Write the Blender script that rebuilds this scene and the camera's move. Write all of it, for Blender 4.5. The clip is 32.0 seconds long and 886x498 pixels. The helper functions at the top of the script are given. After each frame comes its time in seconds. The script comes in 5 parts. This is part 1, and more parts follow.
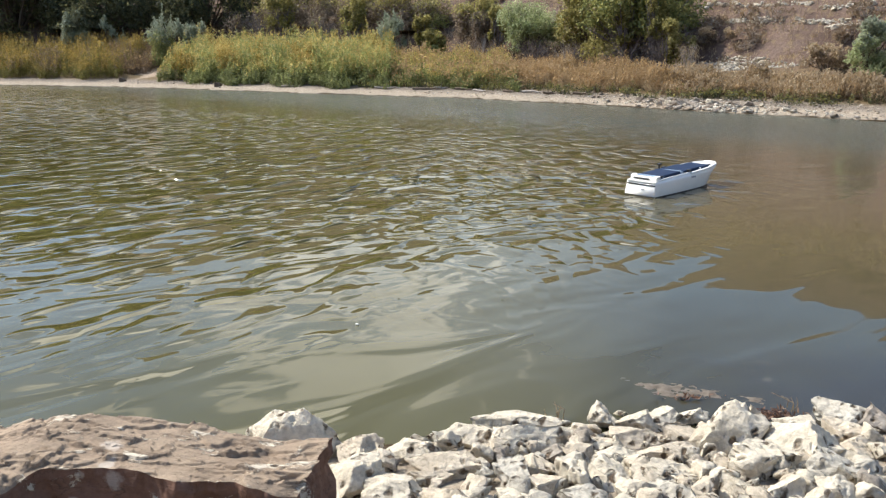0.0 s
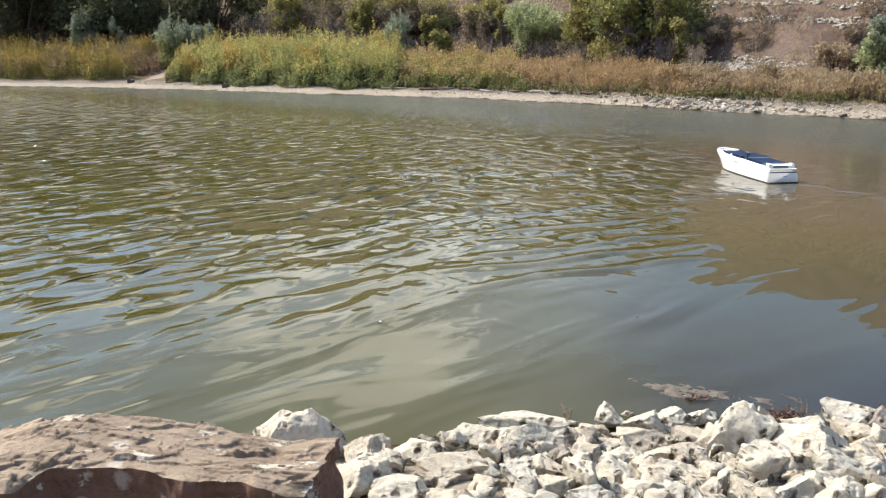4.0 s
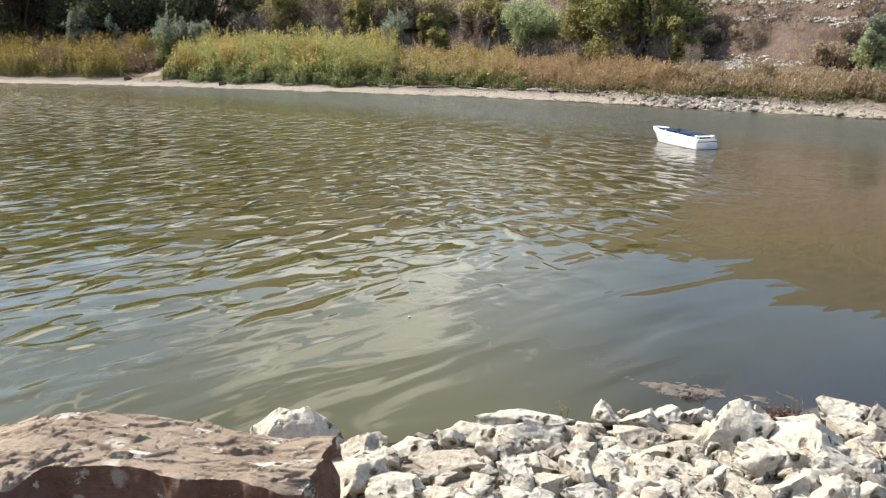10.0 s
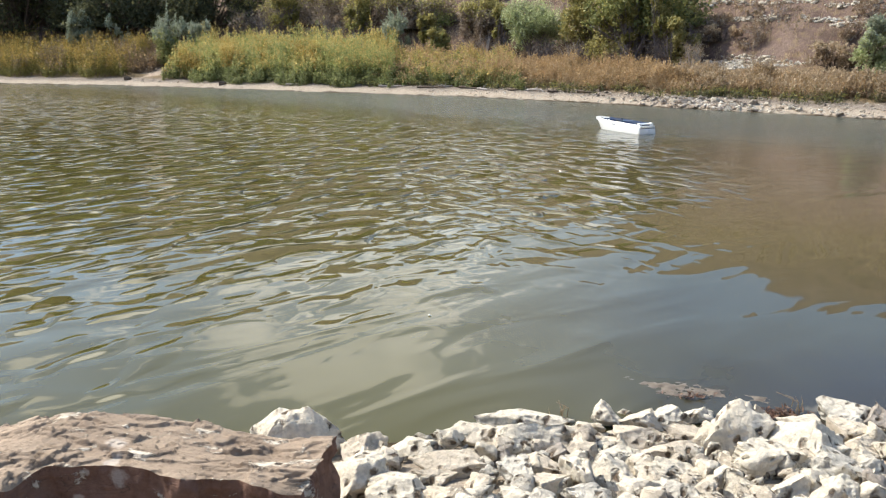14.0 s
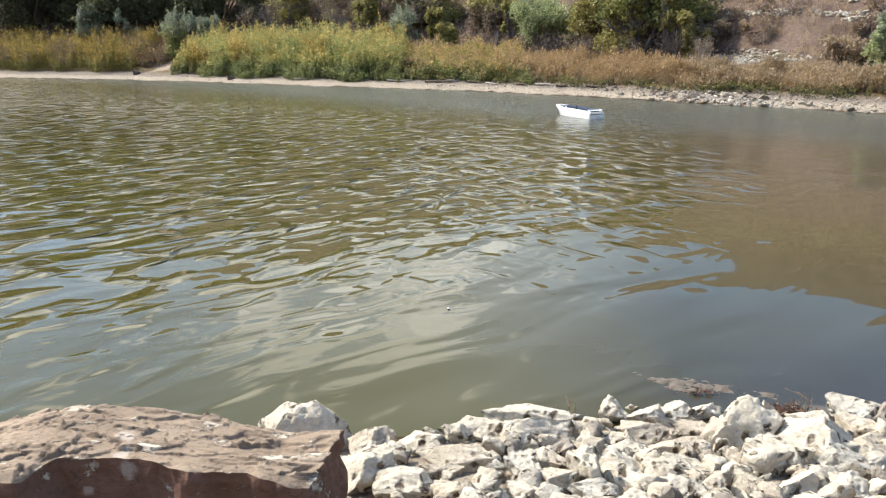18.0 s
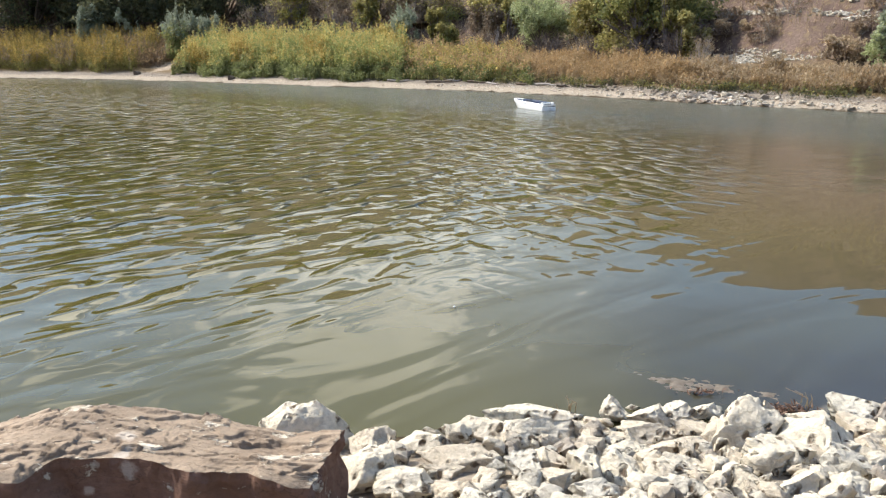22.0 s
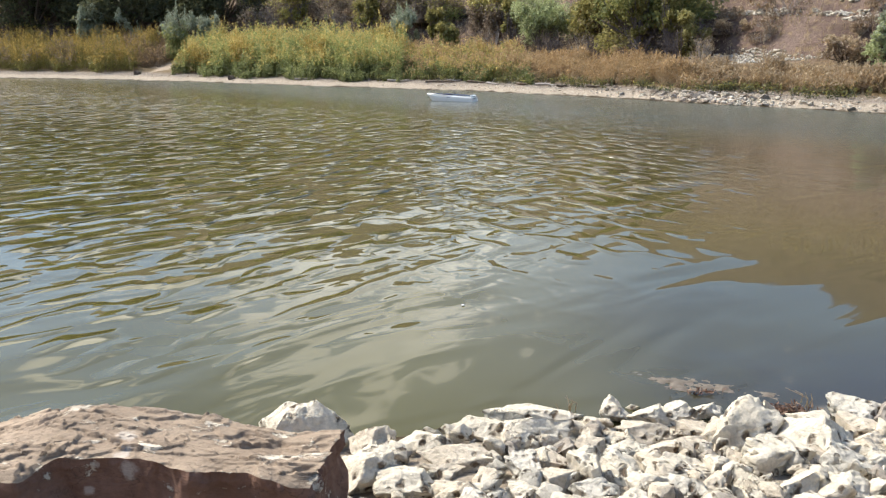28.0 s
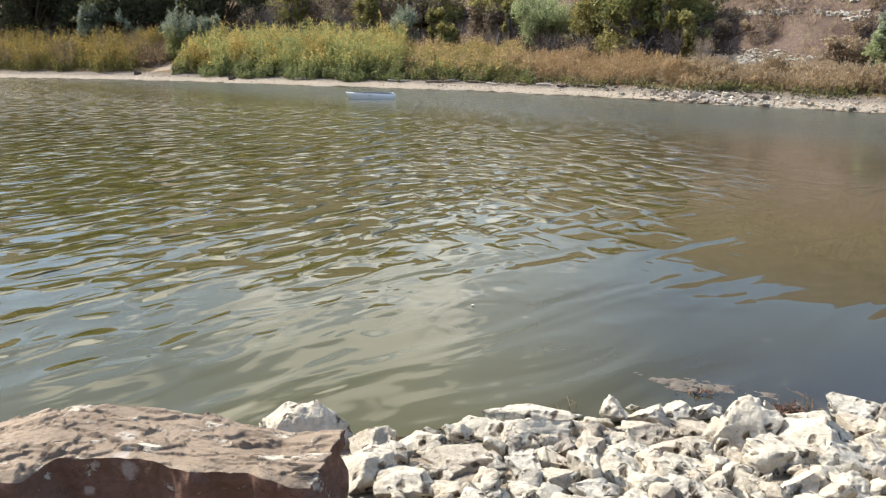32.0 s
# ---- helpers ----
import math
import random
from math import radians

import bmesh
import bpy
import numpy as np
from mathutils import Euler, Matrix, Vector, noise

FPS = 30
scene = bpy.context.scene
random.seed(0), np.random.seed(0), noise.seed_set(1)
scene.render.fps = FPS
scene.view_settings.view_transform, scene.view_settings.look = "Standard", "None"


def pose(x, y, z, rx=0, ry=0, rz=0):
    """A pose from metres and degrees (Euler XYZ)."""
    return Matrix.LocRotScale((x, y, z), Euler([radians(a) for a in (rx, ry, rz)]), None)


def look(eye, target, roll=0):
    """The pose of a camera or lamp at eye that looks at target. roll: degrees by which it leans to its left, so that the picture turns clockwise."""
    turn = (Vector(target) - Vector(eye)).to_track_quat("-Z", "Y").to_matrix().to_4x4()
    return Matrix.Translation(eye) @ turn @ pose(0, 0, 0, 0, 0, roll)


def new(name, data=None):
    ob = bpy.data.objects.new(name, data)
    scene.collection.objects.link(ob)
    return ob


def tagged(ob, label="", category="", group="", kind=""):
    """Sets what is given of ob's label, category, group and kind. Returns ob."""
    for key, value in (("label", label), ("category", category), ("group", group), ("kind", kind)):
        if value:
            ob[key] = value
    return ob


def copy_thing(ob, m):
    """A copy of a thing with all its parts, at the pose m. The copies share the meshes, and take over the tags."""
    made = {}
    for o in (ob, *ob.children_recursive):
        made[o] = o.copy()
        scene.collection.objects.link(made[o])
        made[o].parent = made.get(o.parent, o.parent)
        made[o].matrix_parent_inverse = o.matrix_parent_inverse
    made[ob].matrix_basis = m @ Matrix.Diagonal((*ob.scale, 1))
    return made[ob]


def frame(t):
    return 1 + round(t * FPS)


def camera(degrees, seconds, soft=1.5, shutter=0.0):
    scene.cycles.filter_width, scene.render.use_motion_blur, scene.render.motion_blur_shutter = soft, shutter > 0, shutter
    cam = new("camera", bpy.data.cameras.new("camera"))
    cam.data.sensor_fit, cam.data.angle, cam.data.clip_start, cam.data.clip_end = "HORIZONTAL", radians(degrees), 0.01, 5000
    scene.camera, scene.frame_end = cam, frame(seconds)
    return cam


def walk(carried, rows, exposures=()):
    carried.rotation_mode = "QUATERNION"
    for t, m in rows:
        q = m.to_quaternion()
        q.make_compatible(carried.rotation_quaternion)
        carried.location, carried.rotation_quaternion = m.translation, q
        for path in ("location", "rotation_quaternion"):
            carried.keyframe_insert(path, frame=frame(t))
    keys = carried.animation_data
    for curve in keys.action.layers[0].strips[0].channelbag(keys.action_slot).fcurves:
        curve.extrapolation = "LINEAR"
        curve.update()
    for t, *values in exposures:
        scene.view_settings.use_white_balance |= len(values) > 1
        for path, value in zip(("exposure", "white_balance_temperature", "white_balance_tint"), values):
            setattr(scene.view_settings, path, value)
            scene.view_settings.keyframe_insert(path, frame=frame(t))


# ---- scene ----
H = 1.15
TILT = 75.15
cam = camera(62, 32.0, soft=1.25)
walk(cam, [
    (0, pose(0, 0, H, TILT + 0.115, -0.033, -0.319)),
    (0.5, pose(0, 0, H, TILT + 0.108, 0.062, -0.052)),
    (1, pose(0, 0, H, TILT + 0.101, 0.137, 0.151)),
    (1.5, pose(0, 0, H, TILT + 0.113, 0.182, 0.242)),
    (2, pose(0, 0, H, TILT + 0.128, 0.148, 0.293)),
    (2.5, pose(0, 0, H, TILT + 0.133, 0.146, 0.311)),
    (3, pose(0, 0, H, TILT + 0.139, 0.128, 0.298)),
    (3.5, pose(0, 0, H, TILT + 0.140, 0.134, 0.251)),
    (5.5, pose(0, 0, H, TILT + 0.165, 0.093, 0.020)),
    (6, pose(0, 0, H, TILT + 0.177, 0.063, -0.035)),
    (6.5, pose(0, 0, H, TILT + 0.170, 0.037, -0.072)),
    (7, pose(0, 0, H, TILT + 0.177, 0.040, -0.114)),
    (7.5, pose(0, 0, H, TILT + 0.171, 0.019, -0.129)),
    (8, pose(0, 0, H, TILT + 0.064, -0.021, -0.046)),
    (8.5, pose(0, 0, H, TILT + 0.000, 0.000, 0.000)),
    (13, pose(0, 0, H, TILT + 0.000, 0.000, 0.000)),
    (14, pose(0, 0, H, TILT + 0.000, 0.000, 0.000)),
    (14.5, pose(0, 0, H, TILT - 0.065, -0.041, 0.055)),
    (16.5, pose(0, 0, H, TILT - 0.374, 0.021, 0.547)),
    (17, pose(0, 0, H, TILT - 0.398, 0.043, 0.584)),
    (18, pose(0, 0, H, TILT - 0.405, 0.014, 0.624)),
    (20, pose(0, 0, H, TILT - 0.422, 0.030, 0.647)),
    (22, pose(0, 0, H, TILT - 0.410, 0.043, 0.653)),
    (25, pose(0, 0, H, TILT - 0.404, 0.043, 0.660)),
    (28, pose(0, 0, H, TILT - 0.417, 0.041, 0.660)),
    (32, pose(0, 0, H, TILT - 0.406, 0.022, 0.691)),
], exposures=[(0, 0.62), (2, 0.63), (3, 0.66), (8, 0.71), (13, 0.74), (17, 0.76), (25, 0.77), (28, 0.76), (32, 0.71)])

# ---- world, sun ----
SUN_AZ = math.atan2(-0.90, 0.42)      # from +y towards +x
SUN_EL = radians(46)


def node(nt, kind, **values):
    n = nt.nodes.new(kind)
    for key, value in values.items():
        n.inputs[key.replace("_", " ")].default_value = value
    return n


def ramp(nt, source, stops):
    n = nt.nodes.new("ShaderNodeValToRGB")
    els = n.color_ramp.elements
    while len(els) < len(stops):
        els.new(0.5)
    for e, (p, c) in zip(els, stops):
        e.position, e.color = p, (*c, 1) if len(c) == 3 else c
    nt.links.new(source, n.inputs["Fac"])
    return n.outputs["Color"]


def grey(v):
    return (v, v, v)


def mixed(nt, fac, a, b, mode="MIX"):
    n = nt.nodes.new("ShaderNodeMix")
    n.data_type, n.blend_type = "RGBA", mode
    for sock, value in ((n.inputs[0], fac), (n.inputs[6], a), (n.inputs[7], b)):
        if isinstance(value, bpy.types.NodeSocket):
            nt.links.new(value, sock)
        elif isinstance(value, (int, float)):
            sock.default_value = value
        else:
            sock.default_value = (*value, 1)
    return n.outputs[2]


def maths(nt, op, a, b=0.0, c=0.0, clamp=False):
    n = nt.nodes.new("ShaderNodeMath")
    n.operation, n.use_clamp = op, clamp
    for sock, value in zip(n.inputs, (a, b, c)):
        if isinstance(value, bpy.types.NodeSocket):
            nt.links.new(value, sock)
        else:
            sock.default_value = value
    return n.outputs[0]


def make_world():
    w = bpy.data.worlds.new("sky")
    w.use_nodes = True
    nt = w.node_tree
    nt.nodes.clear()
    sky = nt.nodes.new("ShaderNodeTexSky")
    sky.sky_type, sky.sun_disc = "NISHITA", False
    sky.sun_elevation, sky.sun_rotation = SUN_EL, SUN_AZ
    sky.air_density, sky.dust_density, sky.ozone_density = 1.2, 0.8, 3.2
    tc = nt.nodes.new("ShaderNodeTexCoord")
    mp = nt.nodes.new("ShaderNodeMapping")
    mp.inputs["Scale"].default_value = (1.0, 1.0, 2.2)
    mp.inputs["Location"].default_value = CLOUD_SHIFT
    nt.links.new(tc.outputs["Generated"], mp.inputs["Vector"])
    nz = node(nt, "ShaderNodeTexNoise", Scale=7.5, Detail=5.0, Roughness=0.5, Distortion=0.6)
    nt.links.new(mp.outputs["Vector"], nz.inputs["Vector"])
    # one broad bank of cloud over the valley, thin wisps elsewhere
    dot = nt.nodes.new("ShaderNodeVectorMath")
    dot.operation = "DOT_PRODUCT"
    nt.links.new(tc.outputs["Generated"], dot.inputs[0])
    dot.inputs[1].default_value = (-0.17, 0.919, 0.355)
    bank = maths(nt, "MULTIPLY_ADD", dot.outputs["Value"], 26.0, -25.2)
    bank = maths(nt, "MULTIPLY", maths(nt, "MAXIMUM", bank, 0.0), 0.22)
    # brighter cloud added higher up, to whiten the ripple crests
    high = nt.nodes.new("ShaderNodeVectorMath")
    high.operation = "DOT_PRODUCT"
    nt.links.new(tc.outputs["Generated"], high.inputs[0])
    high.inputs[1].default_value = (-0.24, 0.723, 0.648)
    upper = maths(nt, "MULTIPLY", maths(nt, "MAXIMUM", maths(nt, "MULTIPLY_ADD", high.outputs["Value"], 7.0, -6.1), 0.0), 0.50)
    tall = nt.nodes.new("ShaderNodeSeparateXYZ")
    nt.links.new(tc.outputs["Generated"], tall.inputs[0])
    upper = maths(nt, "MULTIPLY", upper, maths(nt, "MULTIPLY_ADD", tall.outputs["Z"], 14.0, -6.95, clamp=True))
    bank = maths(nt, "MAXIMUM", bank, upper)
    cover = maths(nt, "ADD", maths(nt, "MULTIPLY_ADD", nz.outputs["Fac"], 0.95, -0.03), bank)
    cloud = ramp(nt, cover, [(0.575, grey(0.0)), (0.60, grey(0.65)), (0.67, grey(0.97))])
    # bright patch added low over the valley, to lift its reflection in the water
    low = nt.nodes.new("ShaderNodeVectorMath")
    low.operation = "DOT_PRODUCT"
    nt.links.new(tc.outputs["Generated"], low.inputs[0])
    low.inputs[1].default_value = (-0.05, 0.944, 0.327)
    low_glow = maths(nt, "MULTIPLY_ADD", low.outputs["Value"], 11.0, -10.3, clamp=True)
    blue = mixed(nt, low_glow, sky.outputs["Color"], (5.8, 6.5, 7.2))
    white = mixed(nt, maths(nt, "MULTIPLY", upper, 3.5, clamp=True), (10.8, 10.9, 10.7), (24.5, 23.7, 21.4))
    col = mixed(nt, cloud, blue, white)
    bg = node(nt, "ShaderNodeBackground", Strength=0.15)
    nt.links.new(col, bg.inputs["Color"])
    out = nt.nodes.new("ShaderNodeOutputWorld")
    nt.links.new(bg.outputs[0], out.inputs["Surface"])
    scene.world = w


CLOUD_SHIFT = (0.3, 0.2, 0.1)
make_world()
sun = new("sun", bpy.data.lights.new("sun", "SUN"))
sun.data.energy, sun.data.angle, sun.data.color = 3.95, radians(0.55), (1.0, 0.95, 0.87)
sun_way = Vector((math.sin(SUN_AZ) * math.cos(SUN_EL), math.cos(SUN_AZ) * math.cos(SUN_EL), math.sin(SUN_EL)))
sun.matrix_world = look(sun_way * 60, (0, 0, 0))


# ---- materials ----
def begin(name, rough=0.8, spec=0.3):
    m = bpy.data.materials.new(name)
    m.use_nodes = True
    nt = m.node_tree
    b = nt.nodes["Principled BSDF"]
    b.inputs["Roughness"].default_value = rough
    b.inputs["Specular IOR Level"].default_value = spec
    return m, nt, b


def noise_of(nt, scale, detail=4.0, rough=0.6, coord="Object", stretch=None):
    tc = nt.nodes.new("ShaderNodeTexCoord")
    n = node(nt, "ShaderNodeTexNoise", Scale=scale, Detail=detail, Roughness=rough)
    if coord == "World":
        src = nt.nodes.new("ShaderNodeNewGeometry").outputs["Position"]
    else:
        src = tc.outputs[coord]
    if stretch:
        mp = nt.nodes.new("ShaderNodeMapping")
        mp.inputs["Scale"].default_value = stretch
        nt.links.new(src, mp.inputs["Vector"])
        src = mp.outputs["Vector"]
    nt.links.new(src, n.inputs["Vector"])
    return n.outputs["Fac"]


def bumped(nt, b, height, strength=0.5, distance=0.01, normal=None):
    n = node(nt, "ShaderNodeBump", Strength=strength, Distance=distance)
    nt.links.new(height, n.inputs["Height"])
    if normal is not None:
        nt.links.new(normal, n.inputs["Normal"])
    nt.links.new(n.outputs["Normal"], b.inputs["Normal"])
    return n.outputs["Normal"]


def limestone(name, light, dark, seed):
    m, nt, b = begin(name, 0.9, 0.2)
    big = noise_of(nt, 7.0, 5.0)
    fine = noise_of(nt, 60.0, 5.0, 0.7)
    tc = nt.nodes.new("ShaderNodeTexCoord")
    vo = node(nt, "ShaderNodeTexVoronoi", Scale=26.0 + seed)
    warp = noise_of(nt, 18.0, 3.0)
    add = nt.nodes.new("ShaderNodeVectorMath")
    sc = nt.nodes.new("ShaderNodeVectorMath")
    sc.operation = "SCALE"
    sc.inputs["Scale"].default_value = 0.05
    nt.links.new(warp, sc.inputs[0])
    nt.links.new(tc.outputs["Object"], add.inputs[0])
    nt.links.new(sc.outputs[0], add.inputs[1])
    nt.links.new(add.outputs[0], vo.inputs["Vector"])
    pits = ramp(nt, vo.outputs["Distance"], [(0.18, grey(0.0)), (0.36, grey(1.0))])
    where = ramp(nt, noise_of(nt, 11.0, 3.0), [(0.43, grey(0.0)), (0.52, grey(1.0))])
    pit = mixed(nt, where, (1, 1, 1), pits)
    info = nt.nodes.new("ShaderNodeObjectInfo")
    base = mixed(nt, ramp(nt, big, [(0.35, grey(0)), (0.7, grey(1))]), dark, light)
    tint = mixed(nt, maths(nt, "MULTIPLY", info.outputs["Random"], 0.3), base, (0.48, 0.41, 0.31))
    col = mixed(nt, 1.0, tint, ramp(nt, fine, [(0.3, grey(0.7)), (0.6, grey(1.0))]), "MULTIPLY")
    # the shade inside the pits is painted into the colour
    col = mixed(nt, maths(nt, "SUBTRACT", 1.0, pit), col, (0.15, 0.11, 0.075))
    nt.links.new(col, b.inputs["Base Color"])
    n1 = bumped(nt, b, fine, 0.5, 0.008)
    n2 = bumped(nt, b, pit, 1.0, 0.016, n1)
    bumped(nt, b, noise_of(nt, 24.0, 6.0, 0.7), 0.85, 0.022, n2)
    return m


def sandstone(name, dark, mid, light, chips, layers=0.7, stains=()):
    m, nt, b = begin(name, 0.88, 0.2)
    big = noise_of(nt, 5.0, 5.0)
    fine = noise_of(nt, 70.0, 6.0, 0.7)
    bed = noise_of(nt, 8.0, 5.0, 0.65, "Object", (1.0, 1.0, 3.5))
    base = ramp(nt, big, [(0.3, dark), (0.55, mid), (0.75, light)])
    col = mixed(nt, layers, base, ramp(nt, bed, [(0.3, grey(0.55)), (0.65, grey(1.0))]), "MULTIPLY")
    pale = ramp(nt, noise_of(nt, 14.0, 6.0, 0.7, "Object", (0.6, 1.4, 1.0)), [(chips, grey(0)), (chips + 0.035, grey(0.85))])
    col = mixed(nt, pale, col, (0.64, 0.56, 0.44))
    seam = maths(nt, "ABSOLUTE", maths(nt, "SUBTRACT", noise_of(nt, 11.0, 4.0, 0.6, "Object", (0.7, 1.8, 1.0)), 0.5))
    crack = ramp(nt, seam, [(0.002, grey(0.6)), (0.012, grey(0.0))])
    some = ramp(nt, noise_of(nt, 6.0, 2.0), [(0.45, grey(0)), (0.55, grey(1))])
    col = mixed(nt, mixed(nt, 1.0, crack, some, "MULTIPLY"), col, (0.09, 0.062, 0.045))
    col = mixed(nt, 1.0, col, ramp(nt, fine, [(0.3, grey(0.72)), (0.62, grey(1.0))]), "MULTIPLY")
    nt.links.new(col, b.inputs["Base Color"])
    # pale lime stains
    for x, y, z, r in stains:
        off = nt.nodes.new("ShaderNodeVectorMath")
        off.operation = "DISTANCE"
        off.inputs[1].default_value = (x, y, z)
        nt.links.new(nt.nodes.new("ShaderNodeTexCoord").outputs["Object"], off.inputs[0])
        edge = maths(nt, "MULTIPLY_ADD", noise_of(nt, 26.0, 4.0, 0.65), 1.1, maths(nt, "DIVIDE", off.outputs["Value"], r))
        col = mixed(nt, ramp(nt, edge, [(0.80, grey(0.55)), (1.15, grey(0.0))]), col, (0.52, 0.46, 0.39))
    nt.links.new(col, b.inputs["Base Color"])
    n1 = bumped(nt, b, fine, 0.45, 0.006)
    n2 = bumped(nt, b, pale, 0.7, 0.006, n1)
    bumped(nt, b, bed, 0.5, 0.02, n2)
    return m


def leafy(name, colours, rough=0.6, through_light=0.5):
    m, nt, b = begin(name, rough, 0.25)
    geo = nt.nodes.new("ShaderNodeNewGeometry")
    stops = [(i / max(1, len(colours) - 1), c) for i, c in enumerate(colours)]
    col = ramp(nt, geo.outputs["Random Per Island"], stops)
    patch = ramp(nt, noise_of(nt, 1.7, 3.0, 0.6, "World"), [(0.3, grey(0.8)), (0.7, grey(1.12))])
    col = mixed(nt, 1.0, col, patch, "MULTIPLY")
    nt.links.new(col, b.inputs["Base Color"])
    tr = nt.nodes.new("ShaderNodeBsdfTranslucent")
    nt.links.new(col, tr.inputs["Color"])
    mx = nt.nodes.new("ShaderNodeMixShader")
    mx.inputs[0].default_value = through_light
    nt.links.new(b.outputs[0], mx.inputs[1])
    nt.links.new(tr.outputs[0], mx.inputs[2])
    nt.links.new(mx.outputs[0], nt.nodes["Material Output"].inputs["Surface"])
    return m


def plain(name, colour, rough=0.5, spec=0.4, speckle=0.12, scale=30.0, bump=0.1, metal=0.0):
    m, nt, b = begin(name, rough, spec)
    n = noise_of(nt, scale, 4.0)
    lo = tuple(c * (1 - speckle) for c in colour)
    hi = tuple(min(1, c * (1 + speckle)) for c in colour)
    nt.links.new(ramp(nt, n, [(0.3, lo), (0.7, hi)]), b.inputs["Base Color"])
    b.inputs["Metallic"].default_value = metal
    bumped(nt, b, n, bump, 0.002)
    return m


SANDY = [(-11.7, 31.6, 0.8), (-11.3, 30.4, 0.7), (8.95, 16.0, 0.55), (9.6, 15.6, 0.6)]


def ground_material():
    m, nt, b = begin("earth", 0.95, 0.15)
    # sand by the water, litter on the bench, reddish brown earth on the slope
    geo = nt.nodes.new("ShaderNodeNewGeometry")
    sep = nt.nodes.new("ShaderNodeSeparateXYZ")
    nt.links.new(geo.outputs["Position"], sep.inputs[0])
    wob = noise_of(nt, 2.2, 4.0, 0.6, "World")
    big = noise_of(nt, 0.5, 4.0, 0.6, "World")
    grit = noise_of(nt, 14.0, 6.0, 0.75, "World")
    pebble = noise_of(nt, 45.0, 3.0, 0.7, "World")
    level = maths(nt, "ADD", sep.outputs["Z"], maths(nt, "MULTIPLY", maths(nt, "SUBTRACT", wob, 0.5), 0.12))
    sand = ramp(nt, grit, [(0.3, (0.18, 0.146, 0.112)), (0.5, (0.305, 0.260, 0.210)), (0.75, (0.43, 0.374, 0.308))])
    # dark wet edge, a bright washed strip above it, duller sand further up
    wet = ramp(nt, maths(nt, "MULTIPLY", level, 4.0), [(0.02, (0.16, 0.12, 0.07)), (0.09, (1.15, 1.12, 1.05)), (0.36, (1.15, 1.12, 1.05)), (0.60, (0.72, 0.70, 0.68))])
    sand = mixed(nt, 1.0, sand, wet, "MULTIPLY")
    litter = ramp(nt, grit, [(0.3, (0.08, 0.06, 0.03)), (0.6, (0.20, 0.14, 0.075)), (0.8, (0.30, 0.23, 0.13))])
    earth = ramp(nt, big, [(0.3, (0.115, 0.077, 0.058)), (0.5, (0.166, 0.112, 0.086)), (0.7, (0.22, 0.157, 0.124))])
    earth = mixed(nt, 1.0, earth, ramp(nt, grit, [(0.3, grey(0.55)), (0.65, grey(1.1))]), "MULTIPLY")
    tuft = ramp(nt, noise_of(nt, 5.0, 4.0, 0.65, "World"), [(0.52, grey(0)), (0.62, grey(0.45))])
    earth = mixed(nt, tuft, earth, (0.27, 0.20, 0.10))
    a = ramp(nt, maths(nt, "MULTIPLY", level, 1.0), [(0.19, grey(0)), (0.27, grey(1))])
    c = ramp(nt, maths(nt, "MULTIPLY", level, 0.5), [(0.33, grey(0)), (0.50, grey(1))])
    # bare sandy spots: the gap between the weeds and a patch at the hill foot
    bare = grey(0.0)
    for x, y, r in SANDY:
        off = nt.nodes.new("ShaderNodeVectorMath")
        off.operation = "DISTANCE"
        flat = nt.nodes.new("ShaderNodeVectorMath")
        flat.operation = "MULTIPLY"
        flat.inputs[1].default_value = (1.0, 0.8, 0.0)
        nt.links.new(geo.outputs["Position"], flat.inputs[0])
        nt.links.new(flat.outputs[0], off.inputs[0])
        off.inputs[1].default_value = (x, y * 0.8, 0.0)
        wide = maths(nt, "ADD", off.outputs["Value"], maths(nt, "MULTIPLY", maths(nt, "SUBTRACT", wob, 0.5), 0.8))
        spot = ramp(nt, maths(nt, "DIVIDE", wide, 2.0 * r), [(0.4, grey(1)), (0.55, grey(0))])
        bare = mixed(nt, 1.0, bare, spot, "ADD")
    dry = ramp(nt, grit, [(0.3, (0.24, 0.175, 0.125)), (0.7, (0.42, 0.34, 0.25))])
    col = mixed(nt, bare, mixed(nt, c, mixed(nt, a, sand, litter), earth), dry)
    nt.links.new(col, b.inputs["Base Color"])
    n1 = bumped(nt, b, grit, 0.8, 0.05)
    bumped(nt, b, pebble, 0.5, 0.015, n1)
    return m


